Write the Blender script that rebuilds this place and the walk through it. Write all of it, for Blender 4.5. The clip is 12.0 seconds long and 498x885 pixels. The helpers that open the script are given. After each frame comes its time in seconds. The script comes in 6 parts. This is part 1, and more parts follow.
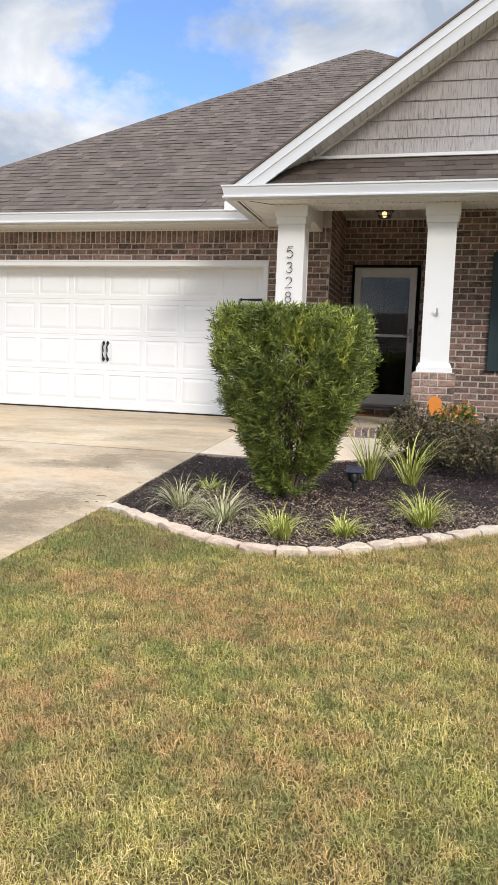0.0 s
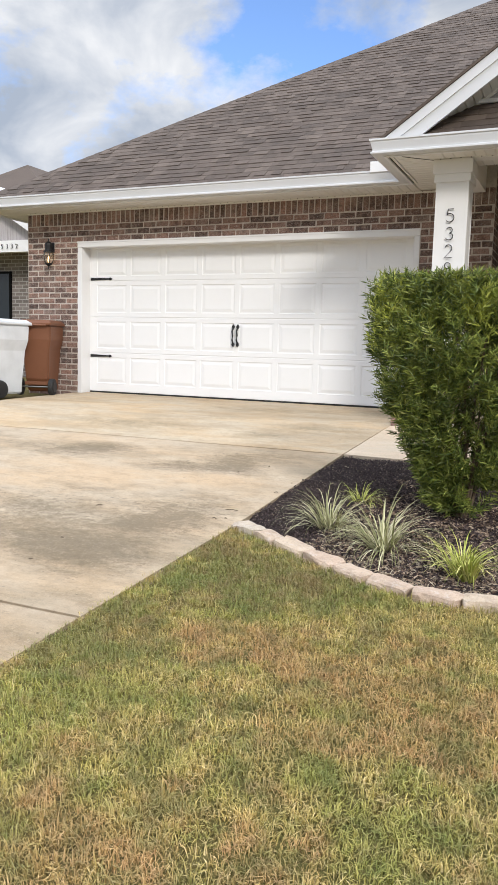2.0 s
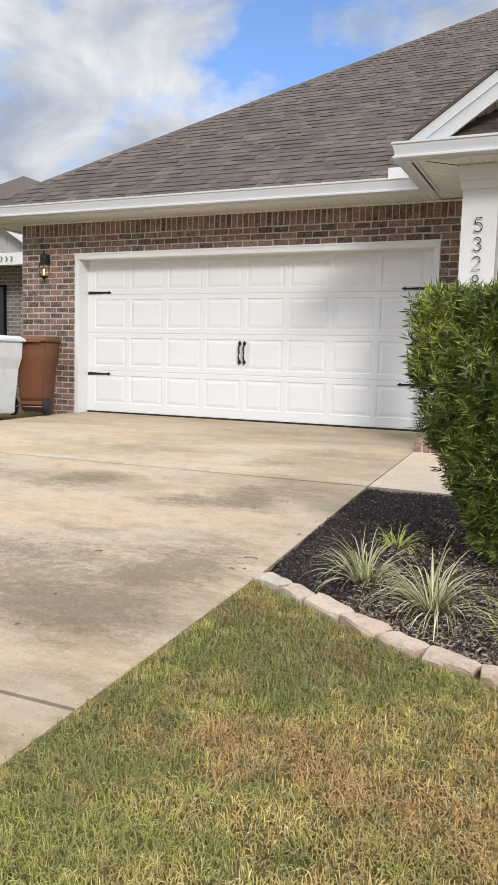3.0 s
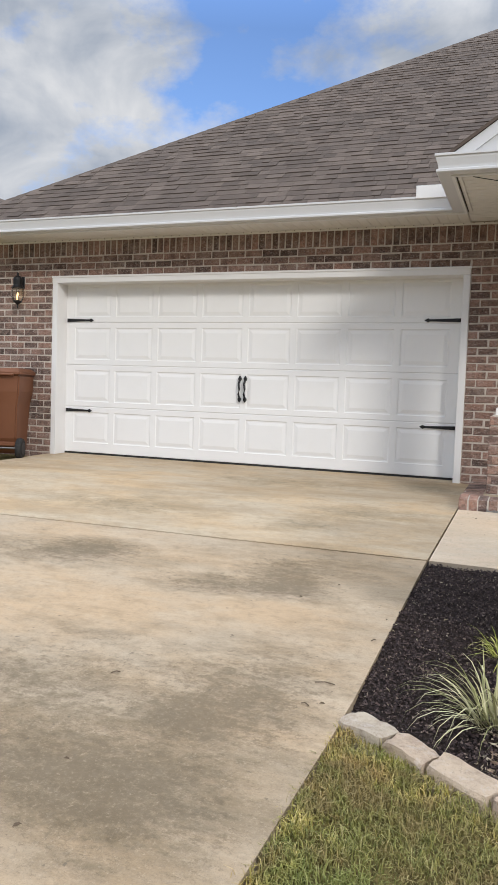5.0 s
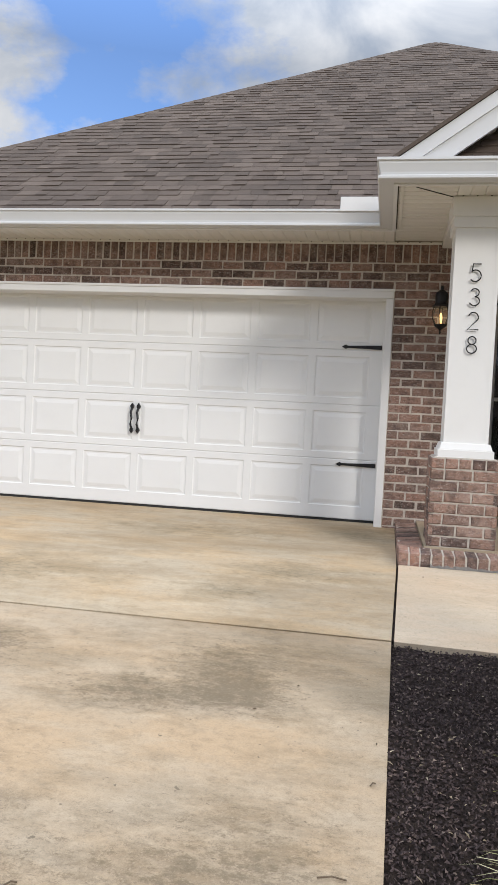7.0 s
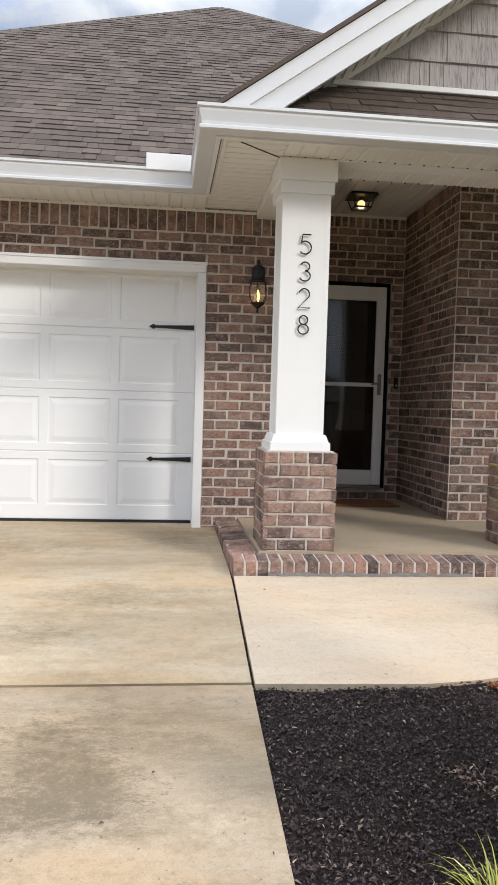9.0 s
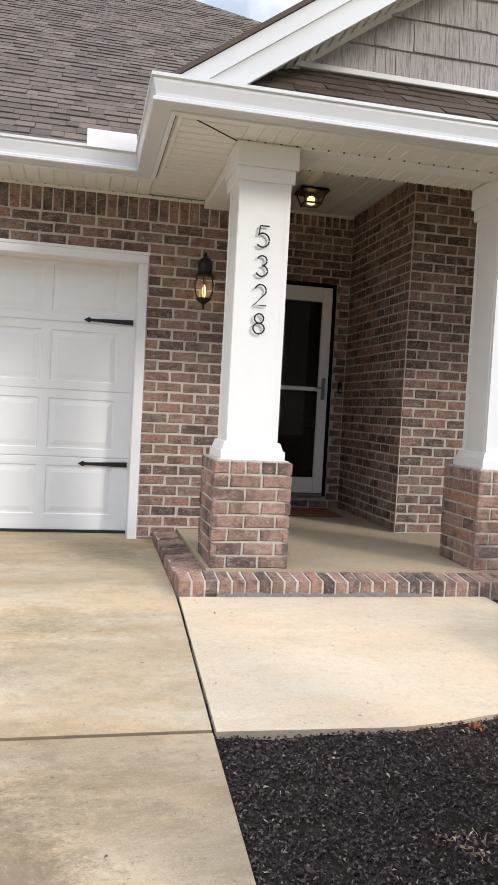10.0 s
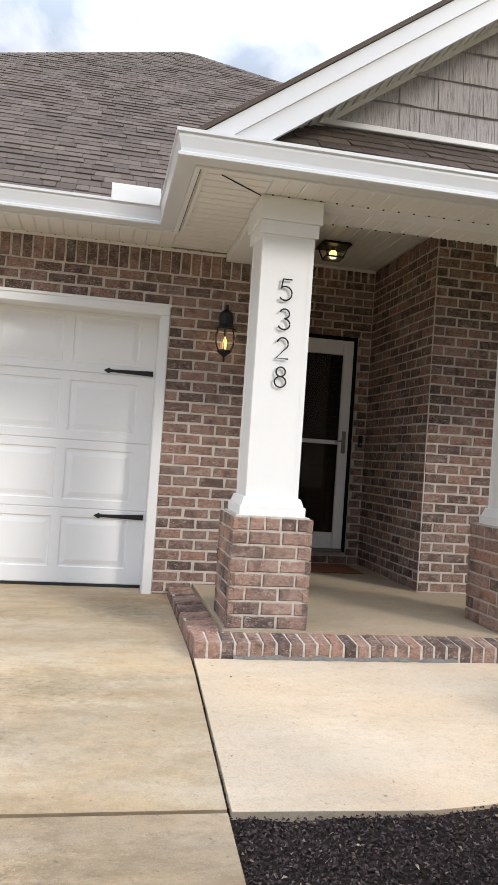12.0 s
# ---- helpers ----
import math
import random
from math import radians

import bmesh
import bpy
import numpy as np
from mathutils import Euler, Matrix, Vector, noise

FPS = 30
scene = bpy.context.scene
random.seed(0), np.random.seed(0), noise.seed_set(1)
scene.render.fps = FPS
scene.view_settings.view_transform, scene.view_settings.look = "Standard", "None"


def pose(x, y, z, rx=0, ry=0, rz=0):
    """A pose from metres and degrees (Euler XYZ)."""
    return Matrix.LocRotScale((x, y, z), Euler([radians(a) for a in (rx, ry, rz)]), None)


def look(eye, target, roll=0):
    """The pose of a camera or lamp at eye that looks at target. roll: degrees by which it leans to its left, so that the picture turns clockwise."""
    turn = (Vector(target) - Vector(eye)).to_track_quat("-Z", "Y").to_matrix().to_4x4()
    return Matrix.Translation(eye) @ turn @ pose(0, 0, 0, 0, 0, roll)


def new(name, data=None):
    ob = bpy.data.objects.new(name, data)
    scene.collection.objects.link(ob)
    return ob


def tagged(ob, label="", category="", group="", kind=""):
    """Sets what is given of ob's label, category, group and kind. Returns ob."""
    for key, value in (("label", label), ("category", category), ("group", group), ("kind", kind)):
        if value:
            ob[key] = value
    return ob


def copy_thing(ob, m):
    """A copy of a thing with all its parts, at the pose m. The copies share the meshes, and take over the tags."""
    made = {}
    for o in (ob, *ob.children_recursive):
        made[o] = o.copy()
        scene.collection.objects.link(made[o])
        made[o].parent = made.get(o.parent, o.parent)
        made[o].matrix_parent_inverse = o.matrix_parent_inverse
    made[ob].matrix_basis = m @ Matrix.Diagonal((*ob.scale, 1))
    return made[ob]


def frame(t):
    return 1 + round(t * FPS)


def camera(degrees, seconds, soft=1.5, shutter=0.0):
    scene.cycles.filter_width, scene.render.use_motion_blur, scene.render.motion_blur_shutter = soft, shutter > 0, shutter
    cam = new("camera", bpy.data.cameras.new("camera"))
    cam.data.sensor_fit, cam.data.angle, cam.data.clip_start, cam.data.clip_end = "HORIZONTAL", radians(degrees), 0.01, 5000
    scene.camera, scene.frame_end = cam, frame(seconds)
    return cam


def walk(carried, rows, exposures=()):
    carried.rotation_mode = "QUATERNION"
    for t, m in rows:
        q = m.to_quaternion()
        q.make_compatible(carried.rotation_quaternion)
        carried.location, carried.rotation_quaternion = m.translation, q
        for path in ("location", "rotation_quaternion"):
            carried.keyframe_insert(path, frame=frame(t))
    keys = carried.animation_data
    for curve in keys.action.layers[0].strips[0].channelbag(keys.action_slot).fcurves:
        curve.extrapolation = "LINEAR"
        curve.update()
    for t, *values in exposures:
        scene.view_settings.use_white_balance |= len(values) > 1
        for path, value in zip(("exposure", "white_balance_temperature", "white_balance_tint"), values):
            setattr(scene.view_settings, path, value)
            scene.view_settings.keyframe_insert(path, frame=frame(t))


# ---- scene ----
cam = camera(36.5, 12.0, soft=1.2)
PATH = [
    (0, (2.429, -10.422, 0.678), (1.944, -8.491, 0.489), 2.2),
    (0.5, (2.429, -10.143, 0.649), (1.835, -8.251, 0.389), 2.4),
    (1, (2.412, -9.831, 0.687), (1.733, -7.974, 0.383), 2.5),
    (1.5, (2.166, -9.633, 0.683), (1.42, -7.796, 0.417), 2.1),
    (2, (1.932, -9.411, 0.693), (1.135, -7.592, 0.451), 1.6),
    (2.5, (1.737, -9.072, 0.737), (0.929, -7.256, 0.512), 1.6),
    (3, (1.545, -8.888, 0.75), (0.754, -7.063, 0.543), 1.6),
    (3.2, (1.506, -8.851, 0.739), (0.713, -7.026, 0.535), 1.8),
    (5, (0.667, -8.074, 0.876), (-0.031, -6.205, 0.739), 2.0),
    (5.5, (0.349, -7.904, 0.878), (-0.298, -6.014, 0.769), 2.2),
    (6, (0.213, -7.593, 0.88), (-0.348, -5.675, 0.789), 2.3),
    (6.5, (0.143, -7.337, 0.965), (-0.322, -5.393, 0.895), 2.8),
    (8.3, (-0.366, -6.693, 0.958), (-0.352, -4.695, 0.88), 2.0),
    (8.5, (-0.345, -6.557, 0.993), (-0.267, -4.561, 0.908), 1.8),
    (9, (-0.316, -6.37, 1.021), (-0.093, -4.385, 0.928), 1.7),
    (9.5, (-0.368, -6.138, 1.022), (-0.021, -4.17, 0.928), 2.2),
    (10, (-0.442, -5.937, 1.048), (-0.011, -3.986, 0.962), 3.1),
    (10.5, (-0.448, -5.869, 1.048), (0.024, -3.927, 0.972), 3.6),
    (11, (-0.418, -5.823, 1.047), (0.062, -3.882, 0.985), 3.7),
    (11.5, (-0.406, -5.821, 1.046), (0.068, -3.878, 1.013), 3.7),
    (12, (-0.439, -5.824, 1.077), (-0.059, -3.86, 1.119), 3.9),
]
walk(cam, [(t, look(eye, target, roll)) for t, eye, target, roll in PATH],
     [(0.0, 0.24), (2.0, 0.13), (3.2, -0.02), (5.0, -0.2), (6.0, -0.24), (6.5, -0.2), (8.5, 0.04), (10.5, 0.28), (11.5, 0.26), (12.0, 0.2)])

# ---- world, sun ----
SUN = Vector((1.8, -2.07, 1.45)).normalized()
sun_data = bpy.data.lights.new("sun", "SUN")
sun_data.energy, sun_data.angle, sun_data.color = 2.0, radians(11), (1.0, 0.948, 0.877)
sun = new("sun", sun_data)
sun.matrix_world = look(SUN * 60, (0, 0, 0))

world = bpy.data.worlds.new("sky_world")
scene.world = world
world.use_nodes = True
wt = world.node_tree
wt.nodes.clear()


def wnode(kind, **values):
    n = wt.nodes.new(kind)
    for key, v in values.items():
        n.inputs[key.replace("_", " ")].default_value = v
    return n


w_out = wnode("ShaderNodeOutputWorld")
w_bg = wnode("ShaderNodeBackground", Strength=1.04)
w_sky = wt.nodes.new("ShaderNodeTexSky")
w_sky.sky_type, w_sky.sun_disc = "NISHITA", False
w_sky.sun_elevation = math.asin(SUN.z)
w_sky.sun_rotation = math.atan2(SUN.x, SUN.y)
w_co = wt.nodes.new("ShaderNodeTexCoord")
w_dim = wt.nodes.new("ShaderNodeMix")
w_dim.data_type, w_dim.blend_type = "RGBA", "MULTIPLY"
w_dim.inputs[0].default_value = 1.0
w_dim.inputs[7].default_value = (0.14, 0.165, 0.215, 1)
w_map = wt.nodes.new("ShaderNodeMapping")
w_map.inputs["Location"].default_value = (0.35, 0.1, 0.25)
w_map.inputs["Scale"].default_value = (1.0, 1.0, 1.6)
w_n1 = wnode("ShaderNodeTexNoise", Scale=6.5, Detail=10.0, Roughness=0.60)
w_ramp = wt.nodes.new("ShaderNodeValToRGB")
w_ramp.color_ramp.elements[0].position, w_ramp.color_ramp.elements[1].position = 0.42, 0.62
w_n2 = wnode("ShaderNodeTexNoise", Scale=6.0, Detail=9.0, Roughness=0.52, Distortion=0.4)
w_shade = wt.nodes.new("ShaderNodeValToRGB")
w_shade.color_ramp.elements[0].position, w_shade.color_ramp.elements[0].color = 0.40, (0.42, 0.485, 0.595, 1)
w_shade.color_ramp.elements[1].position, w_shade.color_ramp.elements[1].color = 0.66, (0.88, 0.895, 0.925, 1)
w_mix = wt.nodes.new("ShaderNodeMix")
w_mix.data_type = "RGBA"
link = wt.links.new
link(w_co.outputs["Generated"], w_map.inputs["Vector"])
link(w_map.outputs["Vector"], w_n1.inputs["Vector"])
link(w_map.outputs["Vector"], w_n2.inputs["Vector"])
# a clear gap in the clouds to the north
w_gap = wt.nodes.new("ShaderNodeVectorMath")
w_gap.operation, w_gap.inputs[1].default_value = "DISTANCE", (-0.33, 0.855, 0.40)
w_near = wt.nodes.new("ShaderNodeMapRange")
w_near.inputs["From Min"].default_value, w_near.inputs["From Max"].default_value = 0.05, 0.24
w_near.inputs["To Min"].default_value, w_near.inputs["To Max"].default_value = -0.12, 0.20
w_sum = wt.nodes.new("ShaderNodeMath")
link(w_co.outputs["Generated"], w_gap.inputs[0])
link(w_gap.outputs["Value"], w_near.inputs["Value"])
link(w_near.outputs["Result"], w_sum.inputs[0])
link(w_n1.outputs["Fac"], w_sum.inputs[1])
link(w_sum.outputs["Value"], w_ramp.inputs["Fac"])
link(w_n2.outputs["Fac"], w_shade.inputs["Fac"])
link(w_sky.outputs["Color"], w_dim.inputs[6])
link(w_ramp.outputs["Color"], w_mix.inputs[0])
link(w_dim.outputs[2], w_mix.inputs[6])
link(w_shade.outputs["Color"], w_mix.inputs[7])
w_sep = wt.nodes.new("ShaderNodeSeparateXYZ")
w_high = wt.nodes.new("ShaderNodeMapRange")
w_high.inputs["From Min"].default_value, w_high.inputs["From Max"].default_value = 0.42, 0.95
w_high.inputs["To Min"].default_value, w_high.inputs["To Max"].default_value = 0.92, 4.6
w_lift = wt.nodes.new("ShaderNodeVectorMath")
w_lift.operation = "SCALE"
link(w_co.outputs["Generated"], w_sep.inputs[0])
link(w_sep.outputs["Z"], w_high.inputs["Value"])
link(w_mix.outputs[2], w_lift.inputs[0])
link(w_high.outputs["Result"], w_lift.inputs["Scale"])
link(w_lift.outputs["Vector"], w_bg.inputs["Color"])
link(w_bg.outputs["Background"], w_out.inputs["Surface"])


# ---- materials ----
class Mat:
    """A small wrapper for building node materials."""

    def __init__(self, name, rough=0.8, metal=0.0, spec=0.5):
        self.m = bpy.data.materials.new(name)
        self.m.use_nodes = True
        self.t = self.m.node_tree
        self.b = self.t.nodes["Principled BSDF"]
        self.b.inputs["Roughness"].default_value = rough
        self.b.inputs["Metallic"].default_value = metal
        self.b.inputs["Specular IOR Level"].default_value = spec
        self.co = self.t.nodes.new("ShaderNodeNewGeometry").outputs["Position"]

    def node(self, kind):
        return self.t.nodes.new(kind)

    def to(self, a, b):
        self.t.links.new(a, b)

    def noise(self, scale, detail=4.0, rough=0.55, stretch=(1, 1, 1), off=(0, 0, 0)):
        mp = self.node("ShaderNodeMapping")
        mp.inputs["Scale"].default_value = stretch
        mp.inputs["Location"].default_value = off
        n = self.node("ShaderNodeTexNoise")
        n.inputs["Scale"].default_value, n.inputs["Detail"].default_value, n.inputs["Roughness"].default_value = scale, detail, rough
        self.to(self.co, mp.inputs["Vector"])
        self.to(mp.outputs["Vector"], n.inputs["Vector"])
        return n.outputs["Fac"]

    def ramp(self, fac, stops):
        r = self.node("ShaderNodeValToRGB")
        els = r.color_ramp.elements
        while len(els) < len(stops):
            els.new(0.5)
        for e, (p, c) in zip(els, stops):
            e.position = p
            e.color = (*c, 1) if len(c) == 3 else c
        self.to(fac, r.inputs["Fac"])
        return r.outputs["Color"]

    def mask(self, fac, lo, hi):
        return self.ramp(fac, [(lo, (0, 0, 0)), (hi, (1, 1, 1))])

    def mix(self, fac, a, b, mode="MIX"):
        n = self.node("ShaderNodeMix")
        n.data_type, n.blend_type = "RGBA", mode
        for s, v in ((n.inputs[0], fac), (n.inputs[6], a), (n.inputs[7], b)):
            if isinstance(v, (int, float)):
                s.default_value = v
            elif isinstance(v, tuple):
                s.default_value = (*v, 1)
            else:
                self.to(v, s)
        return n.outputs[2]

    def scale(self, fac, k):
        n = self.node("ShaderNodeMath")
        n.operation = "MULTIPLY"
        self.to(fac, n.inputs[0])
        n.inputs[1].default_value = k
        return n.outputs[0]

    def spots(self, places, strength):
        """Soft ellipses (x, y, rx, ry) on the ground, added up to strength at their middles."""
        total = None
        for x, y, rx, ry in places:
            mp = self.node("ShaderNodeMapping")
            mp.inputs["Location"].default_value = (-x / rx, -y / ry, 0)
            mp.inputs["Scale"].default_value = (1 / rx, 1 / ry, 0)
            g = self.node("ShaderNodeTexGradient")
            g.gradient_type = "SPHERICAL"
            self.to(self.co, mp.inputs["Vector"])
            self.to(mp.outputs["Vector"], g.inputs["Vector"])
            here = self.scale(g.outputs["Fac"], strength)
            total = here if total is None else self.plus(total, here)
        return total

    def plus(self, a, b):
        n = self.node("ShaderNodeMath")
        self.to(a, n.inputs[0])
        self.to(b, n.inputs[1])
        return n.outputs[0]

    def rand(self, island=False):
        if island:
            return self.node("ShaderNodeNewGeometry").outputs["Random Per Island"]
        return self.node("ShaderNodeObjectInfo").outputs["Random"]

    def color(self, c):
        if isinstance(c, tuple):
            self.b.inputs["Base Color"].default_value = (*c, 1)
        else:
            self.to(c, self.b.inputs["Base Color"])
        return self

    def bump(self, fac, strength=0.3, dist=0.005):
        n = self.node("ShaderNodeBump")
        n.inputs["Strength"].default_value, n.inputs["Distance"].default_value = strength, dist
        self.to(fac, n.inputs["Height"])
        self.to(n.outputs["Normal"], self.b.inputs["Normal"])
        return self


def brick_material(name, island, red=False):
    m = Mat(name, 0.9, spec=0.25)
    c = m.ramp(m.rand(island), [(0.0, (0.07, 0.048, 0.041)), (0.22, (0.125, 0.082, 0.068)), (0.5, (0.215, 0.136, 0.109)), (0.8, (0.31, 0.178, 0.137)), (1.0, (0.21, 0.162, 0.14))])
    if red:
        c = m.ramp(m.rand(island), [(0.0, (0.085, 0.060, 0.052)), (0.16, (0.14, 0.092, 0.078)), (0.3, (0.27, 0.17, 0.132)), (0.7, (0.35, 0.222, 0.172)), (0.92, (0.385, 0.195, 0.135)), (1.0, (0.33, 0.245, 0.20))])
    c = m.mix(m.mask(m.noise(22, 5), 0.42, 0.72), c, m.mix(0.6, c, (0.31, 0.195, 0.158)))
    c = m.mix(m.scale(m.mask(m.noise(34, 7, 0.82, (1, 1, 1.5), (2, 7, 1)), 0.49, 0.60), 0.72), c, m.mix(0.75, c, (0.034, 0.025, 0.023)))
    # lime smears and specks left by the mortar
    c = m.mix(m.scale(m.mask(m.noise(75, 6, 0.8, (0.6, 0.6, 1.5)), 0.555, 0.655), 0.75), c, (0.52, 0.45, 0.41))
    c = m.mix(m.scale(m.mask(m.noise(3.0, 6, 0.7, (1, 1, 2.0), (4, 4, 9)), 0.50, 0.66), 0.24), c, (0.46, 0.385, 0.345))
    c = m.mix(m.scale(m.mask(m.noise(15, 8, 0.8, (0.7, 0.7, 1.7), (9, 2, 5)), 0.565, 0.655), 0.55), c, (0.54, 0.47, 0.43))
    c = m.mix(m.scale(m.mask(m.noise(130, 4, 0.75, (0.7, 0.7, 1.3), (6, 3, 3)), 0.61, 0.68), 0.85), c, (0.66, 0.60, 0.56))
    c = m.mix(m.scale(m.mask(m.noise(9, 3, off=(3, 1, 2)), 0.50, 0.68), 0.55), c, (0.055, 0.038, 0.034))
    return m.color(c).bump(m.noise(110, 6, 0.8), 1.0, 0.006).m


def shingle_material(name, island):
    m = Mat(name, 0.95, spec=0.2)
    c = m.ramp(m.rand(island), [(0.0, (0.082, 0.060, 0.049)), (0.4, (0.115, 0.085, 0.070)), (0.75, (0.138, 0.104, 0.086)), (1.0, (0.176, 0.135, 0.112))])
    c = m.mix(m.mask(m.noise(140, 5, 0.85), 0.35, 0.7), m.mix(0.5, c, (0.03, 0.026, 0.023)), m.mix(0.3, c, (0.2, 0.17, 0.145)))
    c = m.mix(m.scale(m.mask(m.noise(1.3, 3), 0.45, 0.75), 0.35), c, (0.05, 0.043, 0.04))
    return m.color(c).bump(m.noise(320, 3, 0.8), 0.5, 0.004).m


def white_paint(name, base=(0.752, 0.745, 0.735), rough=0.45):
    m = Mat(name, rough)
    c = m.mix(m.scale(m.mask(m.noise(5, 5, 0.65), 0.5, 0.8), 0.25), base, tuple(v * 0.88 for v in base))
    return m.color(c).bump(m.noise(70, 3), 0.06, 0.002).m


def concrete_material(name, base, stain, warm, dark_amount, spots=(), spot_amount=0.6, spot_stain=(0.145, 0.108, 0.064)):
    m = Mat(name, 0.88, spec=0.3)
    pale = tuple(min(1, v * 1.16) for v in base)
    c = m.mix(m.mask(m.noise(0.85, 8, 0.66, (1, 2.2, 1)), 0.42, 0.62), base, warm)
    c = m.mix(m.scale(m.mask(m.noise(1.6, 8, 0.72, (0.8, 2.4, 1), (3, 9, 0)), 0.50, 0.66), 0.7), c, pale)
    streak = m.noise(0.7, 10, 0.7, (0.7, 2.0, 1), (5.3, 2.2, 0))
    c = m.mix(m.scale(m.mask(streak, 0.48, 0.66), dark_amount), c, stain)
    c = m.mix(m.scale(m.mask(m.noise(2.6, 10, 0.78, (1, 1.9, 1), (1, 8, 0)), 0.50, 0.66), dark_amount * 0.7), c, stain)
    c = m.mix(m.scale(m.mask(m.noise(9.0, 9, 0.84, (1, 1.5, 1), (4, 3, 0)), 0.55, 0.67), dark_amount * 0.55), c, stain)
    if spots:
        rough_patch = m.plus(m.noise(3.6, 11, 0.8, (1, 1.7, 1), (2, 6, 0)), m.spots(spots, 0.20))
        c = m.mix(m.scale(m.mask(rough_patch, 0.53, 0.72), spot_amount), c, spot_stain)
        fleck = m.plus(m.noise(15, 10, 0.88, (1, 1.5, 1), (7, 1, 0)), m.spots(spots, 0.12))
        c = m.mix(m.scale(m.mask(fleck, 0.57, 0.66), spot_amount), c, tuple(v * 0.7 for v in spot_stain))
    c = m.mix(m.scale(m.mask(m.noise(26, 8, 0.84), 0.51, 0.66), 0.42), c, tuple(v * 0.55 for v in base))
    c = m.mix(m.scale(m.mask(m.noise(60, 6, 0.82, off=(1, 5, 2)), 0.54, 0.68), 0.36), c, tuple(min(1, v * 1.35) for v in base))
    c = m.mix(m.scale(m.mask(m.noise(150, 4, 0.8), 0.51, 0.68), 0.42), c, tuple(v * 0.38 for v in base))
    # scattered pin holes
    c = m.mix(m.scale(m.mask(m.noise(34, 2, 0.5, off=(6, 6, 1)), 0.72, 0.76), 0.7), c, tuple(v * 0.3 for v in base))
    return m.color(c).bump(m.noise(120, 8, 0.84), 0.6, 0.005).m


def plain(name, color, rough=0.5, metal=0.0, grain=60, amount=0.25):
    m = Mat(name, rough, metal)
    c = m.mix(m.scale(m.mask(m.noise(grain, 4), 0.4, 0.7), amount), color, tuple(v * 0.6 for v in color))
    return m.color(c).bump(m.noise(grain * 3, 3), 0.1, 0.002).m


def leaf_material(name, stops, rough=0.5, patch=None):
    m = Mat(name, rough, spec=0.35)
    c = m.ramp(m.rand(True), stops)
    if patch:
        for scale, off, lo, hi, k, tint, *spots in patch:
            fac = m.noise(scale, 6, 0.65, off=off)
            if spots:
                fac = m.plus(fac, m.spots(spots[0], 0.20))
            c = m.mix(m.scale(m.mask(fac, lo, hi), k), c, m.mix(0.72, c, tint))
    m.color(c)
    m.b.inputs["Subsurface Weight"].default_value = 0.0
    return m.m


M_BRICK = brick_material("brick_single", False)
M_BRICK_RED = brick_material("brick_pier", False, True)
M_BRICK_FAR = brick_material("brick_joined", True)
M_SHINGLE = shingle_material("shingle_single", False)
M_SHINGLE_FAR = shingle_material("shingle_joined", True)
mm = Mat("mortar", 0.95, spec=0.2)
M_PIER_MORTAR = mm.color(mm.mix(mm.mask(mm.noise(30, 5), 0.35, 0.7), (0.55, 0.50, 0.445), (0.40, 0.362, 0.318))).bump(mm.noise(200, 4, 0.7), 0.6, 0.003).m
wm = Mat("wall_mortar", 0.95, spec=0.2)
wc = wm.mix(wm.mask(wm.noise(26, 6, 0.7), 0.35, 0.68), (0.56, 0.50, 0.445), (0.37, 0.325, 0.285))
wc = wm.mix(wm.scale(wm.mask(wm.noise(2.2, 5, 0.7), 0.45, 0.65), 0.45), wc, (0.62, 0.56, 0.51))
M_MORTAR = wm.color(wc).bump(wm.noise(200, 4, 0.7), 0.8, 0.004).m
M_WHITE = white_paint("white_paint")
M_GUTTER = white_paint("white_coil_aluminium", (0.61, 0.615, 0.63), 0.38)
M_TRIM = white_paint("white_aluminium", (0.73, 0.73, 0.735), 0.35)
M_DOOR = white_paint("white_door_enamel", (0.78, 0.785, 0.79), 0.4)
M_SOFFIT = white_paint("white_vinyl", (0.72, 0.70, 0.665), 0.55)
M_DRIVE = concrete_material("driveway_concrete", (0.41, 0.33, 0.237), (0.185, 0.138, 0.081), (0.455, 0.33, 0.208), 0.68,
                            ((-2.25, -3.84, 0.75, 0.38), (-2.0, -3.66, 0.5, 0.3), (-0.69, -4.0, 0.5, 0.28), (-1.12, -4.07, 0.5, 0.25), (-0.72, -3.6, 0.5, 0.35), (-0.55, -3.9, 0.35, 0.3),
                             (-0.69, -5.95, 0.75, 0.35), (-0.48, -6.1, 0.6, 0.4), (-0.5, -5.5, 0.3, 0.2), (-3.4, -4.0, 0.8, 0.5), (-2.4, -5.9, 1.0, 0.6), (-1.2, -5.5, 1.3, 0.8), (-0.3, -5.2, 0.5, 0.7)), 0.54)
M_DRIVE_TOP = concrete_material("driveway_concrete_by_the_garage", (0.455, 0.374, 0.27), (0.265, 0.186, 0.103), (0.50, 0.36, 0.216), 0.6,
                                ((-0.95, -2.6, 0.5, 0.3), (-0.6, -2.08, 0.7, 0.4), (-2.6, -2.5, 1.3, 0.5), (-1.6, -0.9, 1.2, 0.5), (-0.2, -0.5, 0.6, 0.6)), 0.5, (0.23, 0.18, 0.105))
M_WALK = concrete_material("walk_concrete", (0.555, 0.46, 0.348), (0.44, 0.338, 0.23), (0.59, 0.45, 0.318), 0.6)
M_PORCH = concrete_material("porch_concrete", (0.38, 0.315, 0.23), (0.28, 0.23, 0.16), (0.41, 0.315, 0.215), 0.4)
M_BLACK = plain("black_iron", (0.014, 0.014, 0.016), 0.45, 0.3)
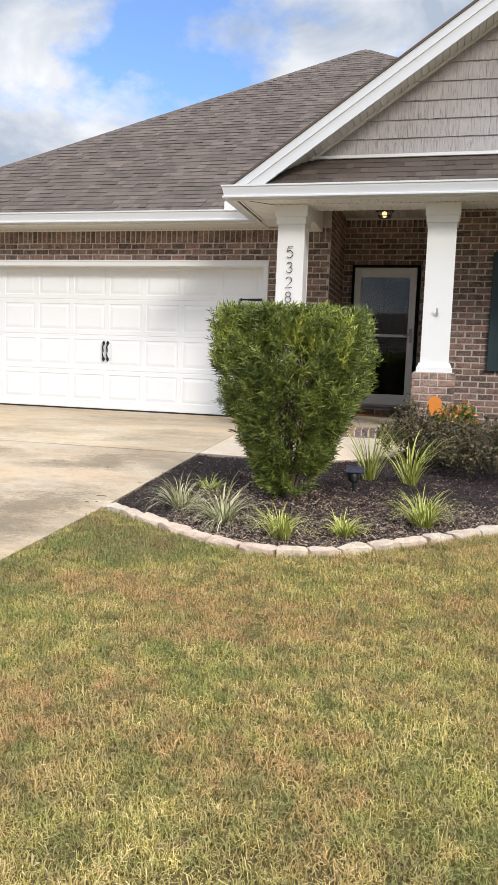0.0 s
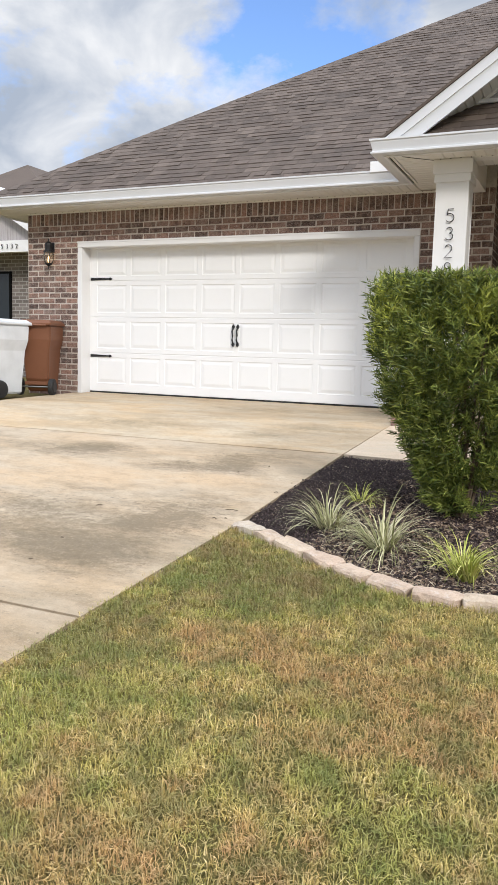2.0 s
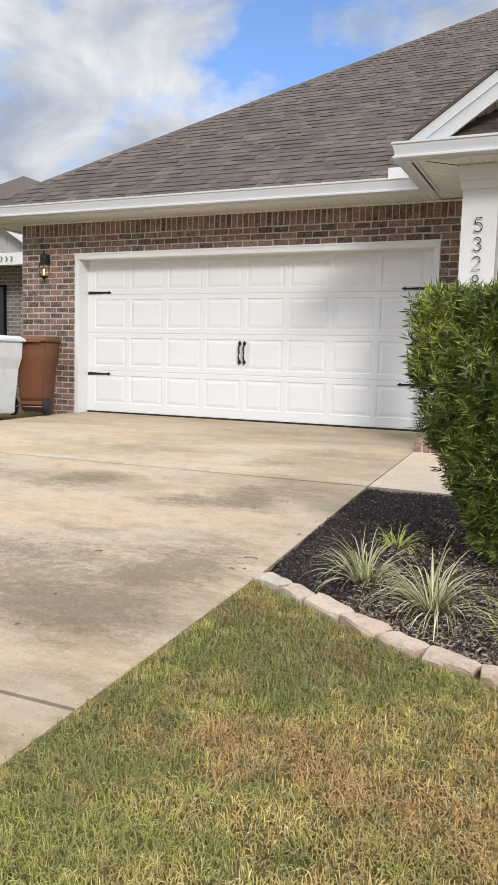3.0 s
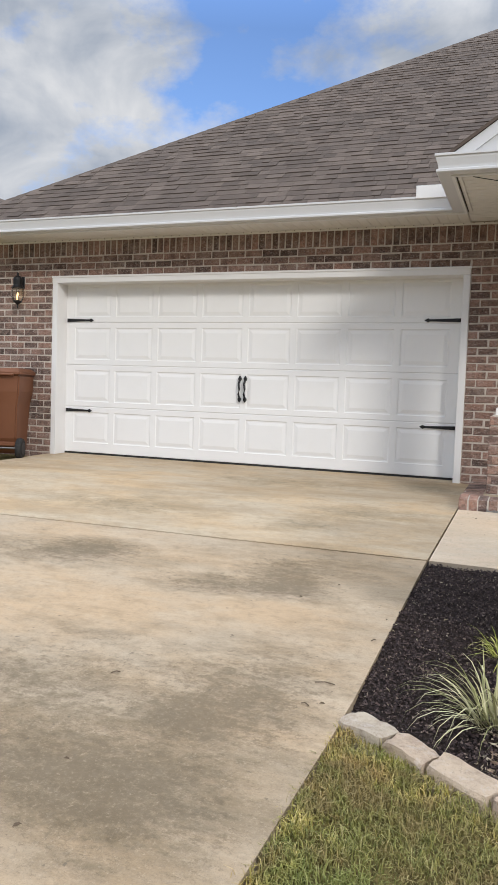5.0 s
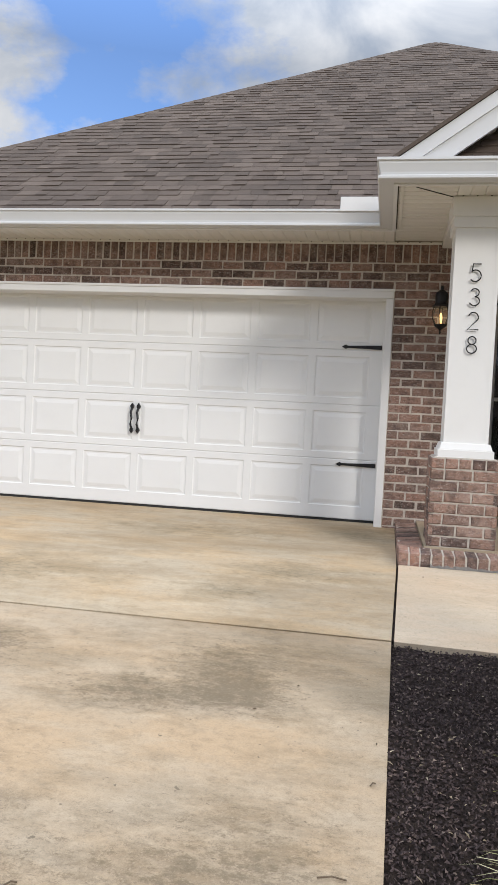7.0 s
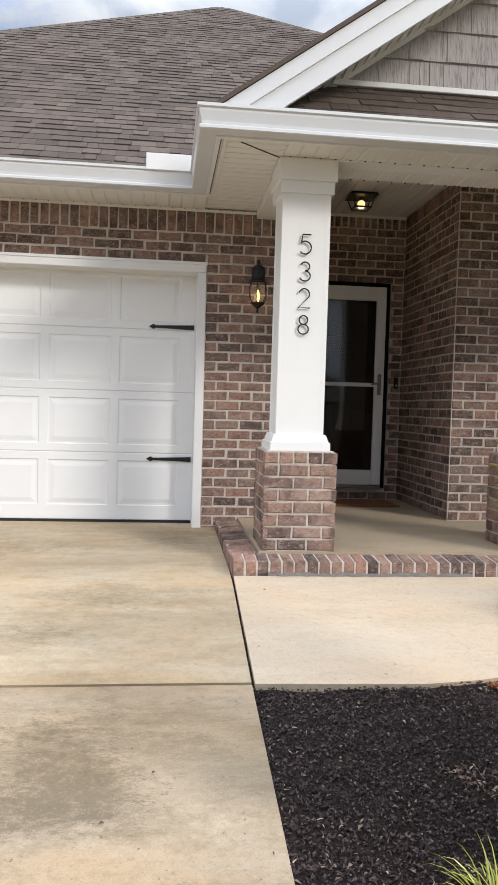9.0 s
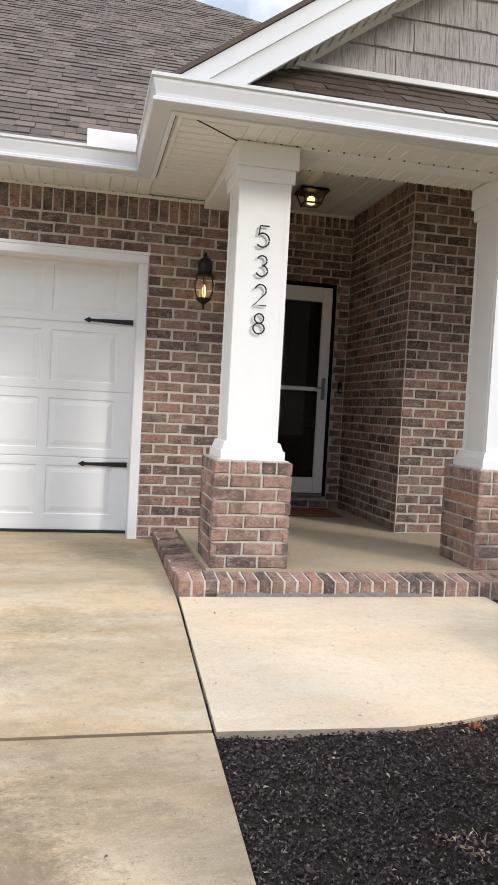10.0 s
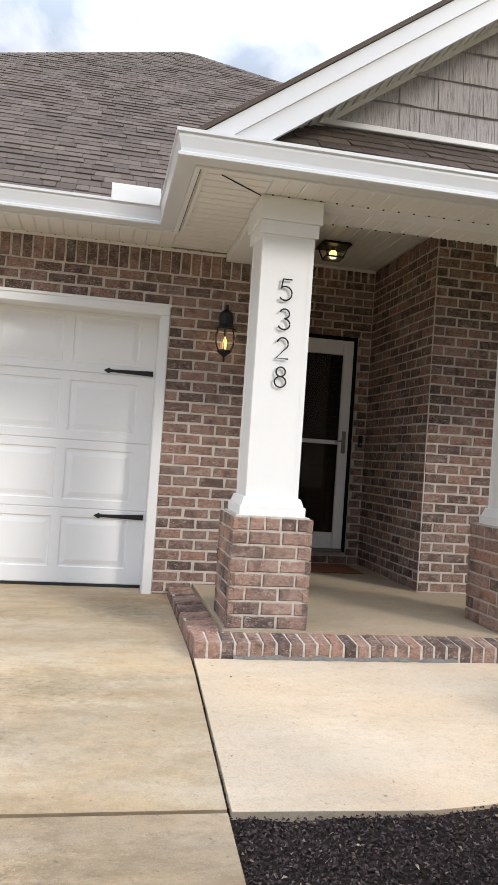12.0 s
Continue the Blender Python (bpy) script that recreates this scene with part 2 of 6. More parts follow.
M_RUBBER = plain("black_rubber", (0.018, 0.018, 0.018), 0.8)
M_BROWN_BIN = plain("brown_plastic", (0.165, 0.062, 0.027), 0.6, 0, 4, 0.3)
M_GREY_BIN = plain("pale_grey_plastic", (0.62, 0.64, 0.66), 0.55, 0, 4, 0.35)
M_TEAL = plain("dark_teal_paint", (0.013, 0.034, 0.043), 0.5)
M_BARK = plain("bark", (0.12, 0.085, 0.055), 0.9, 0, 40, 0.6)
M_ORANGE = plain("orange_plastic", (0.66, 0.22, 0.03), 0.5)
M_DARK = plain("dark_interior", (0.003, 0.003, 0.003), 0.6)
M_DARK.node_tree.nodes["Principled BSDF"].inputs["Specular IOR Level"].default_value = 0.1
M_STORM = plain("grey_white_door_paint", (0.76, 0.77, 0.78), 0.4, 0, 20, 0.1)
M_MAT = plain("coir_mat", (0.24, 0.095, 0.038), 0.95, 0, 25, 0.6)
M_STEEL = plain("brushed_metal", (0.30, 0.29, 0.28), 0.35, 0.9)
M_HOOK = plain("dull_zinc", (0.55, 0.54, 0.53), 0.45, 0.3)
M_FILLER = plain("dirt_filler", (0.06, 0.05, 0.038), 0.95, 0, 30, 0.5)
sm = Mat("tumbled_concrete_stone", 0.92, spec=0.25)
sc = sm.ramp(sm.rand(False), [(0.0, (0.52, 0.43, 0.32)), (0.35, (0.545, 0.41, 0.31)), (0.7, (0.575, 0.465, 0.345)), (1.0, (0.50, 0.43, 0.34))])
sc = sm.mix(sm.scale(sm.mask(sm.noise(9, 8, 0.8), 0.46, 0.62), 0.55), sc, (0.28, 0.20, 0.15))
sc = sm.mix(sm.scale(sm.mask(sm.noise(24, 7, 0.8, off=(3, 1, 1)), 0.52, 0.66), 0.55), sc, (0.62, 0.56, 0.50))
sc = sm.mix(sm.scale(sm.mask(sm.noise(70, 5, 0.8), 0.55, 0.66), 0.5), sc, (0.20, 0.16, 0.125))
M_STONE = sm.color(sc).bump(sm.noise(38, 8, 0.8), 0.9, 0.014).m
km = Mat("grey_shake_siding", 0.75, spec=0.3)
kc = km.ramp(km.rand(True), [(0.0, (0.395, 0.366, 0.366)), (1.0, (0.485, 0.452, 0.452))])
kn = km.noise(75, 6, 0.75, (1, 1, 0.02))
kc = km.mix(km.scale(km.mask(kn, 0.50, 0.62), 0.7), kc, (0.17, 0.158, 0.155))
M_SHAKE = km.color(kc).bump(kn, 0.8, 0.012).m
gm = Mat("soil_and_thatch", 0.95, spec=0.1)
gc = gm.mix(gm.mask(gm.noise(45, 6, 0.7), 0.38, 0.65), (0.10, 0.078, 0.033), (0.26, 0.20, 0.082))
gc = gm.mix(gm.scale(gm.mask(gm.noise(1.1, 4), 0.42, 0.62), 0.5), gc, (0.16, 0.16, 0.045))
M_SOIL = gm.color(gc).bump(gm.noise(90, 5, 0.8), 1.0, 0.02).m
um = Mat("dark_mulch", 0.95, spec=0.15)
M_MULCH = um.color(um.mix(um.mask(um.noise(50, 5, 0.7), 0.4, 0.65), (0.019, 0.014, 0.013), (0.062, 0.045, 0.037))).bump(um.noise(70, 5, 0.8), 1.0, 0.03).m
M_CHIP = leaf_material("mulch_chip", [(0.0, (0.018, 0.012, 0.012)), (0.6, (0.056, 0.039, 0.038)), (0.93, (0.10, 0.070, 0.064)), (1.0, (0.22, 0.17, 0.14))], 0.85)
M_STRAW = leaf_material("straw", [(0.0, (0.20, 0.155, 0.10)), (1.0, (0.42, 0.36, 0.27))], 0.8)
M_LITTER = leaf_material("brown_litter", [(0.0, (0.09, 0.055, 0.038)), (0.6, (0.23, 0.16, 0.11)), (1.0, (0.46, 0.36, 0.26))], 0.85)
M_BLADE = leaf_material("lawn_blade", [(0.0, (0.13, 0.122, 0.028)), (0.35, (0.36, 0.31, 0.064)), (0.7, (0.60, 0.47, 0.14)), (1.0, (0.82, 0.65, 0.32))], 0.6,
                        [(0.75, (2, 5, 0), 0.42, 0.58, 0.72, (0.42, 0.25, 0.115)), (1.9, (7, 1, 0), 0.50, 0.64, 0.5, (0.28, 0.28, 0.055)), (17.0, (3, 9, 0), 0.50, 0.64, 0.5, (0.20, 0.15, 0.062)), (23.0, (8, 2, 0), 0.56, 0.70, 0.6, (0.52, 0.46, 0.16)),
                         (5.5, (1, 4, 0), 0.52, 0.70, 0.9, (0.43, 0.235, 0.105), ((0.65, -6.6, 0.55, 0.4), (1.35, -6.8, 0.8, 0.5), (1.9, -6.9, 0.8, 0.5), (0.9, -7.95, 0.8, 0.5), (2.6, -6.5, 0.7, 0.5), (1.9, -8.0, 0.6, 0.4))),
                         (5.5, (6, 4, 0), 0.52, 0.68, 0.8, (0.235, 0.265, 0.048), ((0.15, -6.3, 0.5, 0.45), (0.45, -7.2, 0.5, 0.4), (1.2, -6.1, 0.5, 0.3), (1.5, -7.5, 0.6, 0.35), (0.2, -7.6, 0.4, 0.6))),
                         (7.0, (3, 3, 0), 0.46, 0.64, 0.92, (0.10, 0.13, 0.034), ((0.3, -5.9, 0.9, 0.6), (0.6, -6.1, 0.6, 0.4), (0.1, -6.9, 0.4, 0.5))),
                         (9.0, (5, 8, 0), 0.52, 0.66, 0.8, (0.25, 0.16, 0.075), ((0.22, -5.75, 0.3, 0.22), (0.75, -6.0, 0.3, 0.2), (0.35, -6.35, 0.25, 0.2)))])
# the dark noise patch paints shade between leaf clumps into the colour
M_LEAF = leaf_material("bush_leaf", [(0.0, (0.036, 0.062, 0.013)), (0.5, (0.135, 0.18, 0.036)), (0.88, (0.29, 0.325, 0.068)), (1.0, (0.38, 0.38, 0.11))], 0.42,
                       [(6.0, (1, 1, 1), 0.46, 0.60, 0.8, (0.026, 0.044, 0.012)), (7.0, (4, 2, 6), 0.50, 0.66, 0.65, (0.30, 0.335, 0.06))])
M_LEAF_TOP = leaf_material("bush_new_growth", [(0.0, (0.20, 0.24, 0.033)), (1.0, (0.46, 0.48, 0.09))], 0.42)
M_VARIEG = leaf_material("variegated_blade", [(0.0, (0.16, 0.17, 0.06)), (0.5, (0.38, 0.36, 0.18)), (1.0, (0.64, 0.59, 0.40))], 0.55)
M_LIME = leaf_material("lime_blade", [(0.0, (0.19, 0.23, 0.035)), (0.6, (0.41, 0.42, 0.085)), (1.0, (0.70, 0.64, 0.27))], 0.5)
M_SHRUB = leaf_material("shrub_leaf", [(0.0, (0.034, 0.034, 0.013)), (0.5, (0.085, 0.080, 0.034)), (0.85, (0.145, 0.105, 0.06)), (1.0, (0.23, 0.14, 0.10))], 0.5)
M_CROTON = leaf_material("croton_leaf", [(0.0, (0.05, 0.11, 0.02)), (0.55, (0.12, 0.17, 0.03)), (0.75, (0.5, 0.17, 0.04)), (1.0, (0.6, 0.24, 0.07))], 0.45)
nb = Mat("far_brick", 0.9, spec=0.2)
bt = nb.node("ShaderNodeTexBrick")
bt.inputs["Color1"].default_value, bt.inputs["Color2"].default_value, bt.inputs["Mortar"].default_value = (0.23, 0.20, 0.185, 1), (0.14, 0.12, 0.11, 1), (0.40, 0.38, 0.36, 1)
bt.inputs["Scale"].default_value, bt.inputs["Mortar Size"].default_value = 1.0, 0.008
bt.inputs["Brick Width"].default_value, bt.inputs["Row Height"].default_value = 0.203, 0.08
sx = nb.node("ShaderNodeSeparateXYZ")
cx = nb.node("ShaderNodeCombineXYZ")
nb.to(nb.co, sx.inputs[0])
nb.to(sx.outputs["X"], cx.inputs["X"])
nb.to(sx.outputs["Z"], cx.inputs["Y"])
nb.to(cx.outputs[0], bt.inputs["Vector"])
M_FAR_BRICK = nb.color(bt.outputs["Color"]).m
asph = Mat("asphalt", 0.9, spec=0.2)
M_ROAD = asph.color(asph.mix(asph.mask(asph.noise(90, 5, 0.8), 0.4, 0.7), (0.035, 0.035, 0.036), (0.075, 0.073, 0.07))).bump(asph.noise(200, 4), 0.5, 0.004).m


M_GLASS = Mat("window_glass", 0.02).color((0.9, 0.93, 0.93)).m
M_GLASS.node_tree.nodes["Principled BSDF"].inputs["Transmission Weight"].default_value = 1.0
M_GLASS.node_tree.nodes["Principled BSDF"].inputs["IOR"].default_value = 1.45
M_THIN = Mat("thin_lamp_glass", 0.15).color((0.85, 0.80, 0.68)).m
M_THIN.node_tree.nodes["Principled BSDF"].inputs["Alpha"].default_value = 0.06
M_RUST = leaf_material("rusty_leaf", [(0.0, (0.22, 0.07, 0.03)), (1.0, (0.42, 0.16, 0.07))], 0.6)
M_BULB = bpy.data.materials.new("bulb_glow")
M_BULB.use_nodes = True
bb = M_BULB.node_tree.nodes["Principled BSDF"]
bb.inputs["Emission Color"].default_value, bb.inputs["Emission Strength"].default_value = (1.0, 0.60, 0.22, 1), 2.0
bb.inputs["Base Color"].default_value = (0.9, 0.8, 0.6, 1)


# ---- builders ----
def link_mesh(name, mesh, parent=None, label=""):
    ob = new(name, mesh)
    if parent is not None:
        ob.parent = parent
        ob.matrix_parent_inverse = Matrix.Translation(-WORLD_AT[parent.name])
    if label:
        ob["label"] = label
    return ob


WORLD_AT = {}


def thing(name, at, label, category, group="", kind=""):
    """An Empty at the base of a thing. Its parts are built in world metres."""
    ob = new(name)
    ob.location = at
    WORLD_AT[ob.name] = Vector(at)
    ob.empty_display_size = 0.1
    return tagged(ob, label, category, group, kind)


def raw(name, verts, faces, material, parent=None, label="", smooth=False):
    me = bpy.data.meshes.new(name)
    me.from_pydata([tuple(v) for v in verts] if not isinstance(verts, np.ndarray) else verts.tolist(), [], faces if isinstance(faces, list) else faces.tolist())
    me.materials.append(material)
    if smooth:
        me.shade_smooth()
    me.update()
    ob = link_mesh(name, me, parent, label)
    WORLD_AT[ob.name] = Vector((0, 0, 0))
    return ob


def part(name, bm, material, parent=None, label="", smooth=False):
    bmesh.ops.recalc_face_normals(bm, faces=bm.faces)
    me = bpy.data.meshes.new(name)
    bm.to_mesh(me)
    bm.free()
    me.materials.append(material)
    if smooth:
        me.shade_smooth()
    ob = link_mesh(name, me, parent, label)
    WORLD_AT[ob.name] = Vector((0, 0, 0))
    return ob


def box(x0, x1, y0, y1, z0, z1, bevel=0.0, bm=None, seg=1):
    own = bm is None
    bm = bmesh.new() if own else bm
    vs = bmesh.ops.create_cube(bm, size=1.0)["verts"]
    for v in vs:
        v.co = Vector(((x0 + x1) / 2 + v.co.x * (x1 - x0), (y0 + y1) / 2 + v.co.y * (y1 - y0), (z0 + z1) / 2 + v.co.z * (z1 - z0)))
    if bevel:
        bmesh.ops.bevel(bm, geom=list({e for v in vs for e in v.link_edges}), offset=bevel, segments=seg, affect="EDGES")
    return bm


def prism(poly, z0, z1, bm=None):
    """A plan polygon raised from z0 to z1 (numbers or functions of x, y)."""
    bm = bmesh.new() if bm is None else bm
    f0 = z0 if callable(z0) else (lambda x, y: z0)
    f1 = z1 if callable(z1) else (lambda x, y: z1)
    lo = [bm.verts.new((x, y, f0(x, y))) for x, y in poly]
    hi = [bm.verts.new((x, y, f1(x, y))) for x, y in poly]
    bm.faces.new(hi)
    bm.faces.new(lo[::-1])
    for i in range(len(poly)):
        j = (i + 1) % len(poly)
        bm.faces.new((lo[i], lo[j], hi[j], hi[i]))
    return bm


def hull(points, bm=None):
    """A convex solid from eight corners: bottom four, then top four."""
    bm = bmesh.new() if bm is None else bm
    v = [bm.verts.new(p) for p in points]
    for f in ((0, 3, 2, 1), (4, 5, 6, 7), (0, 1, 5, 4), (1, 2, 6, 5), (2, 3, 7, 6), (3, 0, 4, 7)):
        bm.faces.new([v[i] for i in f])
    return bm


def frustum(cx, cy, z0, z1, w0, w1, d0=None, d1=None, bm=None):
    d0, d1 = w0 if d0 is None else d0, w1 if d1 is None else d1
    ring = lambda w, d, z: [(cx - w / 2, cy - d / 2, z), (cx + w / 2, cy - d / 2, z), (cx + w / 2, cy + d / 2, z), (cx - w / 2, cy + d / 2, z)]
    return hull(ring(w0, d0, z0) + ring(w1, d1, z1), bm)


def lathe(profile, cx, cy, n=16, bm=None):
    """Rings of (radius, z) round an upright axis."""
    bm = bmesh.new() if bm is None else bm
    rings = []
    for r, z in profile:
        rings.append([bm.verts.new((cx + r * math.cos(2 * math.pi * k / n), cy + r * math.sin(2 * math.pi * k / n), z)) for k in range(n)])
    for a, b in zip(rings, rings[1:]):
        for k in range(n):
            bm.faces.new((a[k], a[(k + 1) % n], b[(k + 1) % n], b[k]))
    bm.faces.new(rings[0][::-1])
    bm.faces.new(rings[-1])
    return bm


def tube(points, radius, n=6, bm=None, taper=1.0):
    """A round bar along points."""
    bm = bmesh.new() if bm is None else bm
    pts = [Vector(p) for p in points]
    rings = []
    for i, p in enumerate(pts):
        d = (pts[min(i + 1, len(pts) - 1)] - pts[max(i - 1, 0)]).normalized()
        q = d.to_track_quat("Z", "Y")
        r = radius * (1 + (taper - 1) * i / (len(pts) - 1))
        rings.append([bm.verts.new(p + q @ Vector((r * math.cos(2 * math.pi * k / n), r * math.sin(2 * math.pi * k / n), 0))) for k in range(n)])
    for a, b in zip(rings, rings[1:]):
        for k in range(n):
            bm.faces.new((a[k], a[(k + 1) % n], b[(k + 1) % n], b[k]))
    bm.faces.new(rings[0][::-1])
    bm.faces.new(rings[-1])
    return bm


def sweep(profile, path, bm=None):
    """A closed profile of (outwards, z) along a level path, mitred; outwards is to the right of the way."""
    bm = bmesh.new() if bm is None else bm
    rings = []
    for i, p in enumerate(path):
        ds = []
        for a, b in ((i - 1, i), (i, i + 1)):
            if 0 <= a and b < len(path):
                d = Vector(path[b]) - Vector(path[a])
                ds.append(d.normalized())
        ns = [Vector((d.y, -d.x)) for d in ds]
        nm = sum(ns, Vector((0, 0))).normalized()
        k = 1 / max(nm.dot(ns[0]), 0.2)
        rings.append([bm.verts.new((p[0] + nm.x * o * k, p[1] + nm.y * o * k, z)) for o, z in profile])
    m = len(profile)
    for a, b in zip(rings, rings[1:]):
        for k in range(m):
            bm.faces.new((a[k], a[(k + 1) % m], b[(k + 1) % m], b[k]))
    bm.faces.new(rings[0])
    bm.faces.new(rings[-1][::-1])
    return bm


# ---- bricks ----
COURSE, LENGTH, JOINT = 0.0815, 0.206, 0.0128
brick_meshes = {}


def brick_shape(w, h, d=0.034, c=0.0055, seed=0):
    """Vertices and faces of a brick: its face at y = 0 looks to -y, with chamfered edges."""
    x, z = w / 2, h / 2
    ring = lambda s, y: [(-x + s, y, -z + s), (x - s, y, -z + s), (x - s, y, z - s), (-x + s, y, z - s)]
    v = ring(c, 0) + ring(0, c) + ring(0, d)
    j = random.Random(seed * 31 + int(w * 1000))
    bend = [(j.uniform(-0.003, 0.003), j.uniform(-0.0012, 0.0012), j.uniform(-0.003, 0.003)) for _ in range(4)]
    v = [tuple(a + b for a, b in zip(p, bend[i % 4])) if i < 8 else p for i, p in enumerate(v)]
    f = [(0, 1, 2, 3)]
    for a in (0, 4):
        for k in range(4):
            j = (k + 1) % 4
            f.append((a + k, a + 4 + k, a + 4 + j, a + j))
    return v, f


def lay(wall, origin, yaw, pieces, near):
    """pieces: (u, z, width, height) on the wall's face, u along it; near(u) tells which are parts of their own."""
    turn = Matrix.Translation(origin) @ Matrix.Rotation(yaw, 4, "Z")
    rng = random.Random(7)
    verts, faces = [], []
    for u, z, w, h in pieces:
        m = turn @ Matrix.Translation((u, -0.0045 + rng.uniform(-0.002, 0.002), z)) @ Euler((rng.uniform(-0.008, 0.008), 0, rng.uniform(-0.008, 0.008))).to_matrix().to_4x4()
        if near(u, z):
            key = (round(w, 2), round(h, 3), rng.randrange(4))
            if key not in brick_meshes:
                v, f = brick_shape(*key[:2], seed=key[2])
                me = bpy.data.meshes.new("brick")
                me.from_pydata(v, [], f)
                me.materials.append(M_BRICK)
                brick_meshes[key] = me
            ob = new("brick", brick_meshes[key])
            ob.parent = wall
            ob.matrix_basis = m
        else:
            v, f = brick_shape(w, h, seed=rng.randrange(9))
            n = len(verts)
            verts += [tuple(m @ Vector(p)) for p in v]
            faces += [tuple(n + i for i in q) for q in f]
    if verts:
        ob = raw("brickwork", verts, faces, M_BRICK_FAR, wall)
        ob["kind"] = "stuff"


def running(u0, u1, z0, z1, holes=(), course=COURSE, shift=0.0):
    """Pieces of running bond between u0 and u1, z0 and z1, leaving out holes (u0, u1, z0, z1)."""
    out, rng = [], random.Random(3)
    n = int(round((z1 - z0) / course))
    for i in range(n):
        za, zb = z0 + i * course, z0 + (i + 1) * course
        spans = [(u0, u1)]
        for a, b, c, d in holes:
            if za < d - 0.02 and zb > c + 0.02:
                spans = [s for lo, hi in spans for s in ((lo, min(hi, a)), (max(lo, b), hi)) if s[1] - s[0] > 0.03]
        start = shift + (LENGTH / 2 if i % 2 else 0)
        for lo, hi in spans:
            k = math.floor((lo - start) / LENGTH)
            while start + k * LENGTH < hi:
                a, b = max(lo, start + k * LENGTH), min(hi, start + (k + 1) * LENGTH)
                k += 1
                if b - a > 0.035:
                    out.append(((a + b) / 2, (za + zb) / 2 + rng.uniform(-0.001, 0.001), b - a - JOINT, course - JOINT))
    return out


def soldiers(u0, u1, z0, z1, pitch=0.079):
    n = int(round((u1 - u0) / pitch))
    p = (u1 - u0) / n
    return [(u0 + (i + 0.5) * p, (z0 + z1) / 2, p - JOINT, z1 - z0 - JOINT) for i in range(n)]


# ---- ground ----
GY = [-60, -20, -14, -10.5, -6.74, -5.25, -3.17, -1.66, 0.3, 60]
GH = [-1.35, -1.33, -1.12, -0.84, -0.503, -0.36, -0.172, -0.045, 0.0, 0.0]
EX = [0.05, 0.13, 0.64, 0.954, 1.324, 1.54, 1.723, 1.939, 2.272, 2.555, 2.858, 3.6, 4.6, 7.0]
EY = [-5.27, -5.32, -5.60, -5.80, -5.93, -5.93, -5.875, -5.77, -5.53, -5.29, -5.04, -4.6, -4.3, -4.2]


def gz(x, y):
    return float(np.interp(y, GY, GH))


def edging_y(x):
    return float(np.interp(x, EX, EY))


DY = [-13.0, -6.74, -5.25, -3.16, -1.66]
DX = [-0.33, -0.035, 0.058, 0.086, 0.125]


def drive_edge(y):
    return float(np.interp(y, DY, DX))


WALK = [(0.139, -1.675), (2.065, -1.675), (2.13, -2.1), (2.02, -2.55), (1.80, -2.88), (1.55, -3.05), (1.36, -3.12), (1.1, -3.18), (0.85, -3.21), (0.100, -3.19)]


def in_bed(x, y):
    return x > drive_edge(y) - 0.05 and edging_y(x) < y < 0.1 and x < 7.0


xs = sorted(set(np.round(np.concatenate([np.linspace(-400, -20, 8), np.linspace(-20, -7, 6), np.arange(-7, 8, 0.25), np.linspace(8, 20, 6), np.linspace(20, 400, 8)]), 3)))
ys = sorted(set(np.round(np.concatenate([np.linspace(-400, -40, 6), np.linspace(-40, -13, 8), np.arange(-13, 1.0, 0.25), np.linspace(1, 40, 8), np.linspace(40, 400, 6)]), 3)))
gv = [(x, y, gz(x, y) - (0.095 if in_bed(x, y) else 0.014 if x > drive_edge(y) + 0.02 and y < 0 else 0.05)) for y in ys for x in xs]
gf = [(j * len(xs) + i, j * len(xs) + i + 1, (j + 1) * len(xs) + i + 1, (j + 1) * len(xs) + i) for j in range(len(ys) - 1) for i in range(len(xs) - 1)]
ground = tagged(raw("ground", gv, gf, M_SOIL, smooth=True), "patchy green and brown soil of the front lawn", "ground", kind="structure")


def slab(name, label, y0, y1, x0=-5.06, mat=M_DRIVE, grade=gz):
    """A concrete panel of the driveway that follows the slope."""
    bm = bmesh.new()
    n = max(2, int((y1 - y0) / 0.3))
    edge = []
    for k in range(n + 1):
        y = y0 + (y1 - y0) * k / n
        edge.append((y, x0, drive_edge(y)))
    top = [[bm.verts.new((x, y, grade(x, y))) for x in (a, b)] for y, a, b in edge]
    low = [[bm.verts.new((x, y, grade(x, y) - 0.13)) for x in (a, b)] for y, a, b in edge]
    for k in range(n):
        bm.faces.new((top[k][0], top[k][1], top[k + 1][1], top[k + 1][0]))
        bm.faces.new((top[k][1], low[k][1], low[k + 1][1], top[k + 1][1]))
        bm.faces.new((low[k][0], top[k][0], top[k + 1][0], low[k + 1][0]))
    bm.faces.new((low[0][0], low[0][1], top[0][1], top[0][0]))
    bm.faces.new((top[n][0], top[n][1], low[n][1], low[n][0]))
    rim = [e for e in bm.edges if len(e.link_faces) == 2 and e.calc_face_angle(0) > 0.9]
    bmesh.ops.bevel(bm, geom=rim, offset=0.005, segments=2, affect="EDGES")
    return tagged(part(name, bm, mat), label, "driveway", kind="structure")


slab("driveway", "tan concrete driveway panel with water stains before the garage", -3.167, 0.4, mat=M_DRIVE_TOP)
slab("driveway", "stained tan concrete driveway panel with dark mildew patches", -6.733, -3.190)
slab("driveway", "weathered tan concrete driveway panel sloping to the street", -13.0, -6.754)
for yj in (-3.179, -6.7435):
    tagged(part("trim", box(-5.04, drive_edge(yj) - 0.01, yj - 0.01, yj + 0.01, gz(0, yj) - 0.1, gz(0, yj) - 0.035), M_FILLER), "dirt-filled dark joint between concrete panels", "joint", kind="structure")
bm = prism(WALK, lambda x, y: gz(x, y) - 0.13, lambda x, y: gz(x, y) + 0.004)
bmesh.ops.triangulate(bm, faces=[f for f in bm.faces if len(f.verts) > 4])
